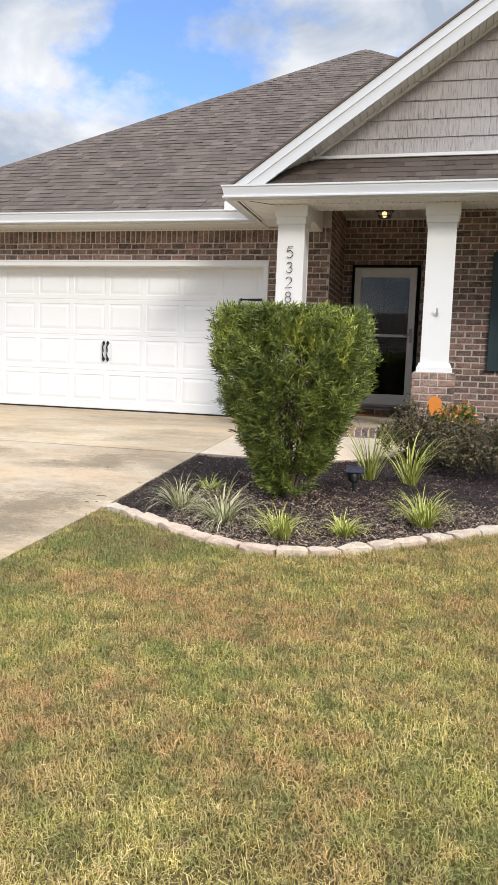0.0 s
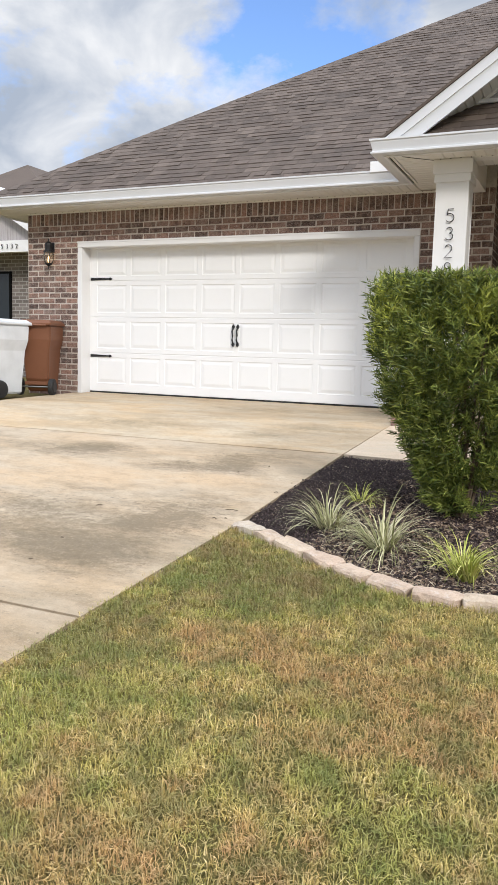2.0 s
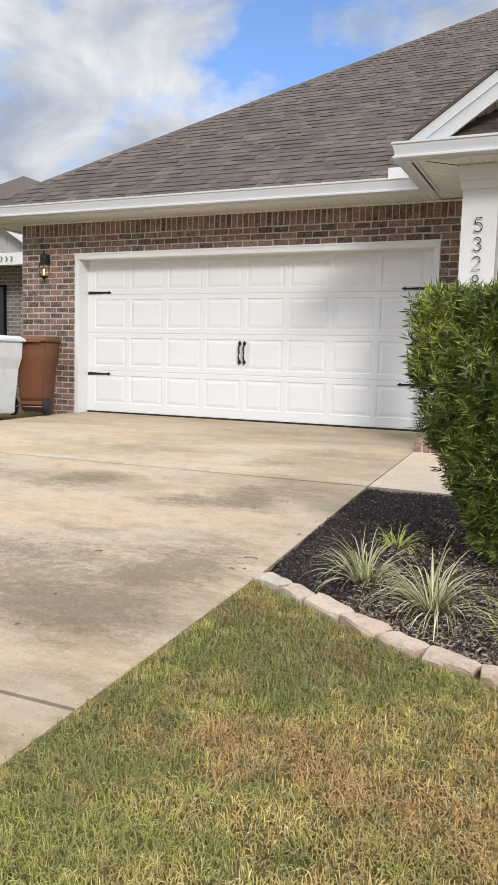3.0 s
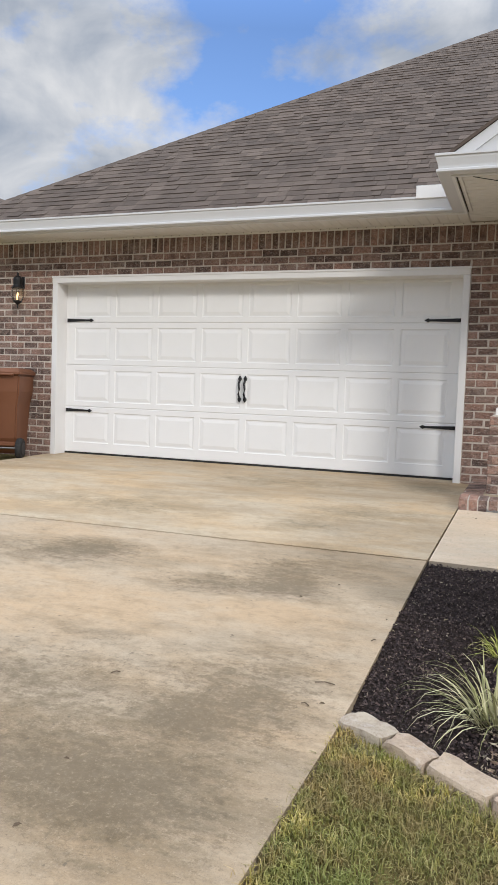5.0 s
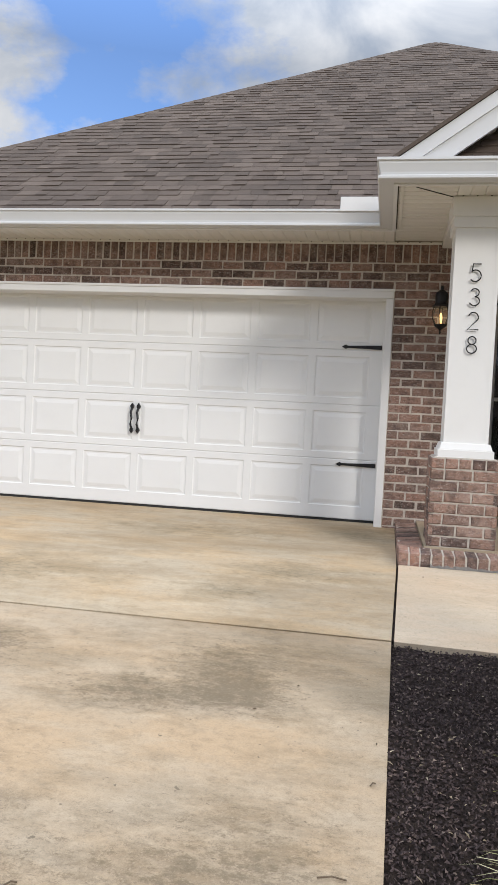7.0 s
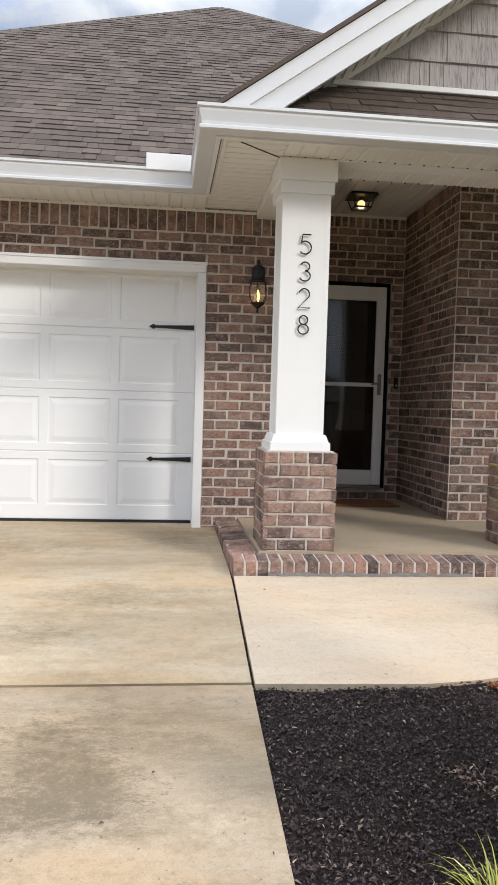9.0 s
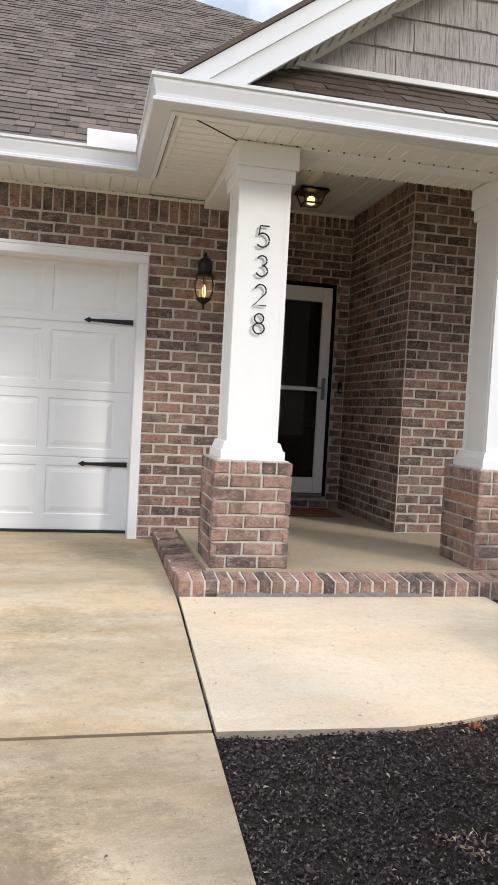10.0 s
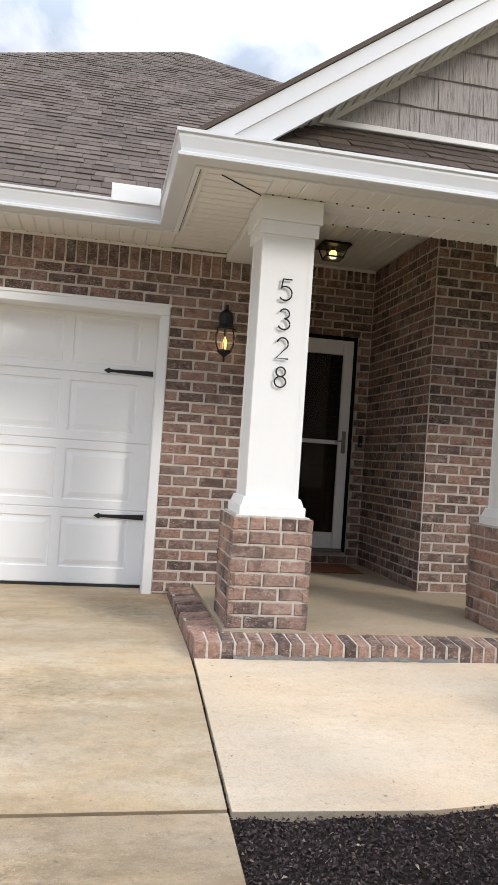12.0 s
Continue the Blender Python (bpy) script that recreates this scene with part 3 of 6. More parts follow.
tagged(part("pavement", bm, M_WALK), "pale clean concrete front walk with a curved edge", "walkway", kind="structure")
tagged(part("road", box(-300, 300, -26, -16, -1.36, -1.235), M_ROAD), "grey asphalt street beyond the lawn", "road", kind="structure")

# ---- mulch bed ----
mv, mf, grid = [], [], {}
mx, my = np.arange(0.0, 7.01, 0.06), np.arange(-6.0, 0.01, 0.06)
for j, y in enumerate(my):
    for i, x in enumerate(mx):
        if in_bed(x, y):
            grid[i, j] = len(mv)
            mv.append((x, y, gz(x, y) - 0.020 + 0.020 * noise.noise((x * 1.3, y * 1.3, 3)) + 0.015 * noise.noise((x * 9, y * 9, 1))))
for i, j in grid:
    q = [(i, j), (i + 1, j), (i + 1, j + 1), (i, j + 1)]
    if all(k in grid for k in q):
        mf.append(tuple(grid[k] for k in q))
tagged(raw("ground", mv, mf, M_MULCH, smooth=True), "dark brown mulch of the planting bed", "mulch", kind="structure")


def inside(poly, x, y):
    hit = False
    for (ax, ay), (bx, by) in zip(poly, poly[1:] + poly[:1]):
        if (ay > y) != (by > y) and x < (bx - ax) * (y - ay) / (by - ay) + ax:
            hit = not hit
    return hit


def scatter(name, label, category, material, count, size, flat, area, seed, keep):
    """Loose bits: thin four-cornered splinters lying on the bed, as one object."""
    rng = random.Random(seed)
    v, f = [], []
    while count > 0:
        x, y = rng.uniform(area[0], area[1]), rng.uniform(area[2], area[3])
        if not keep(x, y):
            continue
        count -= 1
        z = gz(x, y) - 0.020 + 0.020 * noise.noise((x * 1.3, y * 1.3, 3)) + 0.015 * noise.noise((x * 9, y * 9, 1)) + rng.uniform(0, 0.014)
        a, b, c = rng.uniform(*size), rng.uniform(*size) * flat, rng.uniform(0.003, 0.010)
        m = Matrix.Translation((x, y, z)) @ Euler((rng.uniform(-0.6, 0.6), rng.uniform(-0.6, 0.6), rng.uniform(0, 6.3))).to_matrix().to_4x4()
        n = len(v)
        for p in ((-a / 2, -b / 2, 0), (a / 2, -b * 0.2, 0), (a * 0.3, b / 2, 0), (-a * 0.1, 0, c)):
            v.append(tuple(m @ Vector(p)))
        f += [(n, n + 1, n + 3), (n + 1, n + 2, n + 3), (n + 2, n, n + 3), (n, n + 2, n + 1)]
    return tagged(raw(name, v, f, material), label, category, kind="stuff")


free_bed = lambda x, y: in_bed(x, y) and y > edging_y(x) + 0.06 and x > drive_edge(y) + 0.002 and not inside(WALK, x, y)
scatter("mulch", "loose dark wood chips of the planting bed", "mulch", M_CHIP, 60000, (0.007, 0.022), 0.6, (0.05, 3.4, -6.0, -2.6), 1, free_bed)
scatter("mulch", "loose dark wood chips before the house wall", "mulch", M_CHIP, 4000, (0.02, 0.05), 0.5, (2.0, 5.0, -5.2, -0.2), 2, free_bed)
scatter("leaf_litter", "pale dry straw and leaf bits on the mulch", "leaf litter", M_STRAW, 750, (0.010, 0.032), 0.16, (0.05, 3.4, -6.0, -2.6), 3, free_bed)
scatter("leaf_litter", "brown bark flakes and dry leaf bits over the mulch", "leaf litter", M_LITTER, 8500, (0.014, 0.048), 0.28, (0.6, 3.4, -6.0, -3.6), 5, lambda x, y: free_bed(x, y) and noise.noise((x * 3, y * 3, 0)) + 0.8 * noise.noise((x * 11, y * 11, 4)) + min(0.8, (-4.35 - y) * 1.3) > 0)
scatter("leaf_litter", "pale dry grass blades gathered along the stone edging", "leaf litter", M_STRAW, 2100, (0.014, 0.055), 0.15, (0.55, 3.4, -6.0, -4.4), 4, lambda x, y: free_bed(x, y) and y < edging_y(x) + 0.75)


# ---- walls ----
def wall(name, label, x0, x1, y0, y1, z0, z1):
    return tagged(part(name, box(x0, x1, y0, y1, z0, z1), M_MORTAR), label, "wall", kind="structure")


TOP, DOOR_W, DOOR_H, RX0, RX1, RY, CEIL = 2.65, 5.03, 2.21, 0.85, 2.17, 1.48, 3.07
bm = box(-5.96, -DOOR_W, 0.0, 0.2, -0.1, DOOR_H)
box(0.0, RX0, 0.0, 0.2, -0.1, DOOR_H, bm=bm)
box(-5.96, RX0, 0.0, 0.2, DOOR_H, 3.1, bm=bm)
wall_south = tagged(part("wall_south", bm, M_MORTAR), "brown brick garage wall with pale mortar and soldier course", "wall", kind="structure")
ZB = DOOR_H - 27 * COURSE
g_pieces = running(-5.96, RX0, ZB - COURSE, DOOR_H + 3 * COURSE, [(-DOOR_W, 0.0, -1, DOOR_H)]) + soldiers(-5.96, RX0, DOOR_H + 3 * COURSE, TOP + 0.01)
wall_porch_west = wall("wall_porch_west", "shaded brown brick side wall of the porch recess", RX0 - 0.2, RX0, 0.2, RY, -0.1, 3.2)
bm = box(RX0 - 0.2, 1.02, RY, RY + 0.2, -0.1, 3.2)
box(2.03, RX1 + 0.2, RY, RY + 0.2, -0.1, 3.2, bm=bm)
box(1.02, 2.03, RY, RY + 0.2, 2.37, 3.2, bm=bm)
box(1.02, 2.03, RY, RY + 0.2, -0.1, 0.20, bm=bm)
wall_porch_north = tagged(part("wall_porch_north", bm, M_MORTAR), "shaded brown brick wall round the front door", "wall", kind="structure")
wall_porch_east = wall("wall_porch_east", "brown brick side wall of the porch recess", RX1, RX1 + 0.2, 0.2, RY, -0.1, 3.2)
wall_wing = wall("wall_wing", "brown brick front wall beside the porch", RX1, 6.9, 0.0, 0.2, -0.1, 3.2)
wall_west = wall("wall_west", "brown brick side wall of the garage", -5.96, -5.76, 0.2, 13.0, -0.1, 2.9)
wall_north = wall("wall_north", "plain brick back wall of the house", -5.96, 6.9, 13.0, 13.2, -0.1, 2.9)
wall_east = wall("wall_east", "plain brick end wall of the house", 6.7, 6.9, 0.2, 13.0, -0.1, 2.9)

# ---- porch floor and curb ----
PF = 0.078
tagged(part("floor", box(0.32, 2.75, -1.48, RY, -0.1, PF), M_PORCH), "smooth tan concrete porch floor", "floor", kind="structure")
porch_curb = tagged(part("porch_curb", hull([(0.145, -1.656, -0.2), (2.72, -1.656, -0.2), (2.72, -1.475, -0.2), (0.145, -1.475, -0.2), (0.145, -1.656, 0.042), (2.72, -1.656, 0.042), (2.72, -1.475, 0.059), (0.145, -1.475, 0.059)]), M_PIER_MORTAR), "red brown rowlock brick curb round the porch floor", "curb", kind="structure")
porch_curb_side = tagged(part("porch_curb", box(0.138, 0.325, -1.475, -0.0, -0.2, 0.045), M_PIER_MORTAR), "red brown rowlock brick curb beside the driveway", "curb", kind="structure")


def rowlock(parent, cx, cy, w, d, seed):
    rng = random.Random(seed)
    bm = box(-w / 2, w / 2, -d / 2, d / 2, -0.14, 0.0, 0.005)
    for v in bm.verts:
        if v.co.y < 0 and v.co.z > -0.05:
            v.co.z -= 0.016
    bmesh.ops.recalc_face_normals(bm, faces=bm.faces)
    me = bpy.data.meshes.new("brick")
    bm.to_mesh(me)
    bm.free()
    me.materials.append(M_BRICK_RED)
    return me


rl_front, rl_side = rowlock(None, 0, 0, 0.0695, 0.19, 1), rowlock(None, 0, 0, 0.0695, 0.185, 2)
rr = random.Random(5)
for k in range(33):
    ob = new("brick", rl_front)
    ob.parent = porch_curb
    ob.matrix_basis = pose(0.17 + 0.0795 * k, -1.565, 0.064 + rr.uniform(-0.003, 0.003), rr.uniform(-1, 1), rr.uniform(-1, 1), rr.uniform(-1.5, 1.5))
for k in range(18):
    ob = new("brick", rl_side)
    ob.parent = porch_curb_side
    ob.matrix_basis = pose(0.222, -1.42 + 0.0795 * k, 0.062 + rr.uniform(-0.003, 0.003), 0, 0, -90 + rr.uniform(-1.5, 1.5))


rr = random.Random(15)
bm = bmesh.new()
top = [(0.36 + 0.03 * k, -1.662, gz(0, -1.66) + 0.004 + rr.uniform(0.006, 0.022)) for k in range(46)]
foot = [(x, -1.676 - rr.uniform(0.002, 0.016), gz(0, -1.67) + 0.0048) for x, _, _ in top]
va, vb = [bm.verts.new(p) for p in top], [bm.verts.new(p) for p in foot]
vc = [bm.verts.new((p[0], -1.652, p[2])) for p in top]
for k in range(45):
    bm.faces.new((va[k], vb[k], vb[k + 1], va[k + 1]))
    bm.faces.new((vc[k], va[k], va[k + 1], vc[k + 1]))
tagged(part("trim", bm, plain("weathered_grout", (0.17, 0.155, 0.14), 0.95, 0, 40, 0.8)), "cracked grey grout along the foot of the brick curb", "grout", kind="structure")


# ---- garage door ----
garage = thing("garage_door", (-2.515, 0.2, 0.0), "closed white sectional garage door with embossed panels and black hardware", "garage door")
rows_z = [0.02, 0.600, 1.130, 1.663, 2.17]


def embossed(x0, x1, z0, z1, y):
    """A raised panel: a sunk groove round a lifted field."""
    bm = bmesh.new()
    steps = ((0.0, 0.0), (0.008, 0.007), (0.022, 0.007), (0.058, 0.0))
    rings = [[bm.verts.new(p) for p in ((x0 + s, y + d, z0 + s), (x1 - s, y + d, z0 + s), (x1 - s, y + d, z1 - s), (x0 + s, y + d, z1 - s))] for s, d in steps]
    for a, b in zip(rings, rings[1:]):
        for k in range(4):
            bm.faces.new((a[k], a[(k + 1) % 4], b[(k + 1) % 4], b[k]))
    bm.faces.new(rings[-1])
    return bm


door_x0, pitch_x = -4.872, 0.5885
for r in range(4):
    z0, z1 = rows_z[r], rows_z[r + 1] - 0.002
    bm = bmesh.new()
    holes = [(door_x0 + pitch_x * c + 0.036, door_x0 + pitch_x * (c + 1) - 0.036) for c in range(8)]
    pz0, pz1 = (z0 + 0.067 if r else 0.143), z1 - 0.065
    cuts = [-5.015] + [e for h in holes for e in h] + [-0.02]
    zc = [z0, z0 + 0.006, pz0, pz1, z1 - 0.006, z1]
    for a in range(len(cuts) - 1):
        for b in range(len(zc) - 1):
            if a % 2 == 1 and b == 2:
                continue
            ya = lambda z: 0.203 if z in (zc[0], zc[-1]) else 0.2
            bm.faces.new([bm.verts.new(p) for p in ((cuts[a], ya(zc[b]), zc[b]), (cuts[a + 1], ya(zc[b]), zc[b]), (cuts[a + 1], ya(zc[b + 1]), zc[b + 1]), (cuts[a], ya(zc[b + 1]), zc[b + 1]))])
    box(-5.015, -0.02, 0.212, 0.245, z0 - 0.004, z1 + 0.004, bm=bm)
    bmesh.ops.remove_doubles(bm, verts=bm.verts, dist=0.0005)
    section = part("section", bm, M_DOOR, garage)
    for a, b in holes:
        part("panel", embossed(a, b, pz0, pz1, 0.2), M_DOOR, section)
part("bottom_seal", box(-4.995, -0.03, 0.195, 0.235, -0.006, 0.019, 0.003), M_RUBBER, garage, "black rubber seal")


def strap(x_jamb, way, z):
    """A tapered strap hinge with a spear tip."""
    bm = bmesh.new()
    out = [(0.0, -0.021), (0.30, -0.011), (0.33, -0.011), (0.345, -0.022), (0.385, 0.0), (0.345, 0.022), (0.33, 0.011), (0.30, 0.011), (0.0, 0.021)]
    front = [bm.verts.new((x_jamb + way * a, 0.188, z + b)) for a, b in out]
    back = [bm.verts.new((x_jamb + way * a, 0.2, z + b)) for a, b in out]
    bm.faces.new(front)
    for k in range(len(out)):
        j = (k + 1) % len(out)
        bm.faces.new((front[k], front[j], back[j], back[k]))
    for a in (0.04, 0.15, 0.27):
        lathe_bm = bmesh.ops.create_uvsphere(bm, u_segments=8, v_segments=5, radius=0.008)
        for v in lathe_bm["verts"]:
            v.co = Vector((x_jamb + way * a + v.co.x, 0.188 + v.co.y * 0.6, z + v.co.z))
    return part("strap_hinge", bm, M_BLACK, garage, "black iron strap hinge")


for z in (1.69, 0.552):
    strap(-4.945, 1, z)
    strap(-0.085, -1, z)
for hx in (-2.556, -2.489):
    pull = part("pull_handle", tube([(hx, 0.172, 0.79), (hx - 0.006, 0.158, 0.83), (hx + 0.006, 0.15, 0.89), (hx - 0.006, 0.158, 0.95), (hx, 0.172, 0.99)], 0.012, 8), M_BLACK, garage, "black iron pull handle")
    for z, s in ((0.785, -1), (0.995, 1)):
        bm = bmesh.new()
        out = [(-0.014, 0), (-0.018, 0.022), (0, 0.05), (0.018, 0.022), (0.014, 0), (0, -0.012)]
        a = [bm.verts.new((hx + p, 0.168, z + s * q)) for p, q in out]
        b = [bm.verts.new((hx + p, 0.2, z + s * q)) for p, q in out]
        bm.faces.new(a)
        for k in range(6):
            bm.faces.new((a[k], a[(k + 1) % 6], b[(k + 1) % 6], b[k]))
        part("end_plate", bm, M_BLACK, pull)

# trim round the garage opening
trim = lambda name, bm, label: tagged(part(name, bm, M_TRIM), label, "trim", kind="structure")
trim("trim", box(-DOOR_W, -DOOR_W + 0.072, -0.018, 0.245, -0.02, DOOR_H - 0.082, 0.004), "white metal-clad garage door jamb")
trim("trim", box(-0.072, 0.0, -0.018, 0.245, -0.02, DOOR_H - 0.082, 0.004), "white metal-clad garage door jamb")
bm = box(-DOOR_W, 0.0, -0.018, 0.245, DOOR_H - 0.080, DOOR_H, 0.004)
box(-DOOR_W - 0.008, 0.008, -0.026, 0.0, DOOR_H - 0.018, DOOR_H + 0.006, 0.003, bm=bm)
trim("trim", bm, "white garage door head casing with drip edge")
tagged(part("ceiling", box(-5.76, 0.6, 0.25, 6, 2.5, 2.55), M_DARK), "dark ceiling inside the garage", "ceiling", kind="structure")


# ---- columns ----
def porch_column(cx, cy):
    col = thing("porch_column", (cx, cy, PF), "white tapered porch column on a square brown brick pier", "column", "porch columns")
    pier = part("pier", box(cx - 0.235, cx + 0.235, cy - 0.235, cy + 0.235, PF - 0.01, 0.735), M_PIER_MORTAR, col, "brown brick pier with pale mortar")
    rng = random.Random(11)
    for side in range(4):
        turn = Matrix.Translation((cx, cy, 0)) @ Matrix.Rotation(side * math.pi / 2, 4, "Z")
        for i in range(8):
            h = 0.0825
            z0 = PF + i * h
            cuts = [-0.245, -0.045, 0.155, 0.245] if (i + side) % 2 else [-0.245, -0.145, 0.055, 0.245]
            if i == 7:
                cuts = [-0.245 + 0.098 * k for k in range(6)]
            for a, b in zip(cuts, cuts[1:]):
                lo, hi = a + (JOINT / 2 if a > -0.24 else 0), b - (JOINT / 2 if b < 0.24 else 0)
                key = (round(hi - lo, 3), round(h - JOINT, 3), "pier", rng.randrange(3))
                if key not in brick_meshes:
                    v, f = brick_shape(*key[:2], seed=key[3])
                    me = bpy.data.meshes.new("brick")
                    me.from_pydata(v, [], f)
                    me.materials.append(M_BRICK_RED)
                    brick_meshes[key] = me
                ob = new("brick", brick_meshes[key])
                ob.parent = pier
                ob.matrix_basis = turn @ pose((lo + hi) / 2, -0.243 + rng.uniform(-0.0015, 0.0015), z0 + h / 2)
    part("mortar_cap", box(cx - 0.225, cx + 0.225, cy - 0.225, cy + 0.225, 0.733, 0.744, 0.003), M_PIER_MORTAR, col)
    bm = frustum(cx, cy, 0.74, 0.800, 0.405, 0.405)
    frustum(cx, cy, 0.800, 0.850, 0.385, 0.352, bm=bm)
    bmesh.ops.bevel(bm, geom=list(bm.edges), offset=0.003, segments=1, affect="EDGES")
    part("base_moulding", bm, M_WHITE, col)
    bm = frustum(cx, cy, 0.845, 2.435, 0.316, 0.316)
    bmesh.ops.bevel(bm, geom=[e for e in bm.edges if abs(e.verts[0].co.z - e.verts[1].co.z) > 1], offset=0.004, segments=1, affect="EDGES")
    part("shaft", bm, M_WHITE, col)
    for sx, sy in ((-1, -1), (1, -1), (1, 1), (-1, 1)):
        bm = hull([(cx + sx * (0.158 + f), cy + sy * (0.158 - e), z) for z in (0.847, 2.433) for e in (-0.002, 0.030) for f in (0.003, -0.026)])
        part("corner_board", bm, M_WHITE, col)
    bm = frustum(cx, cy, 2.435, 2.515, 0.360, 0.360)
    frustum(cx, cy, 2.515, 2.655, 0.390, 0.390, bm=bm)
    bmesh.ops.bevel(bm, geom=list(bm.edges), offset=0.003, segments=1, affect="EDGES")
    part("capital", bm, M_WHITE, col)
    return col


C1X, CY, C2X = 0.581, -1.235, 2.33
column = porch_column(C1X, CY)
copy_thing(column, Matrix.Translation((C2X, CY, PF)))

# ---- house numbers ----
def digit(ch, cx, z0, h, face_y, mat, name, label, thick=0.012, group="house numbers"):
    cu = bpy.data.curves.new("digit", "FONT")
    cu.body, cu.size, cu.extrude, cu.align_x = ch, h / 0.70, thick / 2, "CENTER"
    cu.offset = -0.0050
    tmp = new("digit_tmp", cu)
    dg = bpy.context.evaluated_depsgraph_get()
    me = bpy.data.meshes.new_from_object(tmp.evaluated_get(dg))
    bpy.data.objects.remove(tmp)
    me.materials.clear()
    me.materials.append(mat)
    ob = new(name, me)
    ob.matrix_world = pose(cx, face_y, z0, 90, 0, 0)
    return tagged(ob, label, "house number", group)


def arc(cx, cz, rx, rz, a0, a1, n=14):
    return [(cx + rx * math.cos(radians(a0 + (a1 - a0) * k / n)), cz + rz * math.sin(radians(a0 + (a1 - a0) * k / n))) for k in range(n + 1)]


# strokes on a field 0.6 wide and 1 high
STROKES = {
    "5": [[(0.56, 0.98), (0.14, 0.98), (0.08, 0.56)] + arc(0.27, 0.335, 0.31, 0.315, 118, -140, 20)],
    "3": [arc(0.30, 0.755, 0.235, 0.225, 160, -90, 16), arc(0.30, 0.275, 0.28, 0.255, 90, -158, 18)],
    "2": [arc(0.30, 0.70, 0.265, 0.28, 165, -28, 16) + [(0.02, 0.02), (0.60, 0.02)]],
    "8": [arc(0.30, 0.755, 0.225, 0.225, 0, 360, 22), arc(0.30, 0.275, 0.275, 0.255, 0, 360, 24)],
}


def house_numeral(ch, cx, z0, h, y):
    """A numeral of bent bar that stands off its wall on pins."""
    bm = bmesh.new()
    for line in STROKES[ch]:
        tube([(cx + (a - 0.3) * h, y, z0 + b * h) for a, b in line], 0.0049, 6, bm)
    ob = part("house_number", bm, M_BLACK, None)
    tagged(ob, f"thin black metal numeral {ch} on the white column", "house number", "house numbers")
    for a, b in (STROKES[ch][0][2], STROKES[ch][-1][-2]):
        part("stand_off", tube([(cx + (a - 0.3) * h, y, z0 + b * h), (cx + (a - 0.3) * h, y + 0.022, z0 + b * h)], 0.0026, 6), M_BLACK, ob)


for ch, z0, h in (("5", 2.038, 0.133), ("3", 1.862, 0.129), ("2", 1.686, 0.131), ("8", 1.513, 0.127)):
    house_numeral(ch, 0.579, z0, h, CY - 0.158 - 0.017)

# ---- eaves, gutters, soffits ----
EAVE = [(-6.45, 13.6), (-6.45, -0.47), (-0.05, -0.47), (-0.05, -1.75), (7.3, -1.75), (7.3, 13.6)]
GUT = [(0.0, 2.652), (0.098, 2.650), (0.106, 2.656), (0.106, 2.672), (0.091, 2.681), (0.093, 2.70), (0.108, 2.755), (0.108, 2.771), (0.121, 2.776), (0.121, 2.794), (0.104, 2.794), (0.104, 2.784), (0.0, 2.784)]
gutter = thing("gutter", (-2.5, -0.47, 2.668), "white aluminium rain gutter along the eaves", "gutter")
part("trough", sweep(GUT, EAVE), M_GUTTER, gutter)
part("splash_guard", box(-0.50, -0.165, -0.598, -0.590, 2.775, 2.895, 0.002), M_TRIM, gutter, "white metal splash guard")
tagged(part("trim", sweep([(-0.03, 2.64), (-0.001, 2.64), (-0.001, 2.80), (-0.03, 2.80)], EAVE), M_TRIM), "white metal fascia board", "fascia", kind="structure")


def soffit(x0, x1, y0, y1, z, along="x", name="ceiling", label="white vented vinyl soffit under the eaves"):
    """Narrow soffit strips with V grooves between them, as one mesh."""
    bm = bmesh.new()
    lo, hi = (x0, x1) if along == "x" else (y0, y1)
    n = max(1, int(round((hi - lo) / 0.1)))
    for k in range(n):
        a, b = lo + (hi - lo) * k / n, lo + (hi - lo) * (k + 1) / n
        if along == "x":
            prof = [(a, z + 0.008), (a + 0.006, z), (b - 0.012, z), (b, z + 0.008)]
            quads = [[(p[0], y0, p[1]), (q[0], y0, q[1]), (q[0], y1, q[1]), (p[0], y1, p[1])] for p, q in zip(prof, prof[1:])]
        else:
            prof = [(a, z + 0.008), (a + 0.006, z), (b - 0.012, z), (b, z + 0.008)]
            quads = [[(x0, p[0], p[1]), (x1, p[0], p[1]), (x1, q[0], q[1]), (x0, q[0], q[1])] for p, q in zip(prof, prof[1:])]
        for q in quads:
            bm.faces.new([bm.verts.new(p) for p in q])
    box(x0, x1, y0, y1, z + 0.01, z + 0.022, bm=bm)
    return tagged(part(name, bm, M_SOFFIT), label, "soffit", kind="structure")


soffit(-6.42, -0.021, -0.44, 0.0, TOP)
soffit(-0.02, 0.405, -1.72, 0.0, TOP + 0.012, "y")
soffit(0.405, 7.2, -1.72, -1.42, TOP + 0.012)
soffit(0.735, 6.9, -1.27, -1.02, TOP + 0.012)
soffit(3.4, 6.9, -1.02, 0.0, TOP + 0.012)
soffit(-6.42, -5.96, 0.0, 13.0, TOP, "y")
beam = lambda *a: tagged(part("trim", box(*a, 0.003), M_WHITE), "white clad porch beam", "beam", kind="structure")
beam(0.405, 6.9, -1.42, -1.272, TOP + 0.002, 2.9)
beam(0.408, 0.732, -1.018, -0.002, 2.60, 3.1)
beam(0.735, 3.4, -1.019, -1.00, TOP + 0.03, CEIL)
soffit(0.735, 3.4, -0.998, 0.0, CEIL, "x", label="white vinyl plank porch ceiling")
soffit(RX0, RX1, 0.0, RY, CEIL, "x", label="white vinyl plank porch ceiling of the door recess")
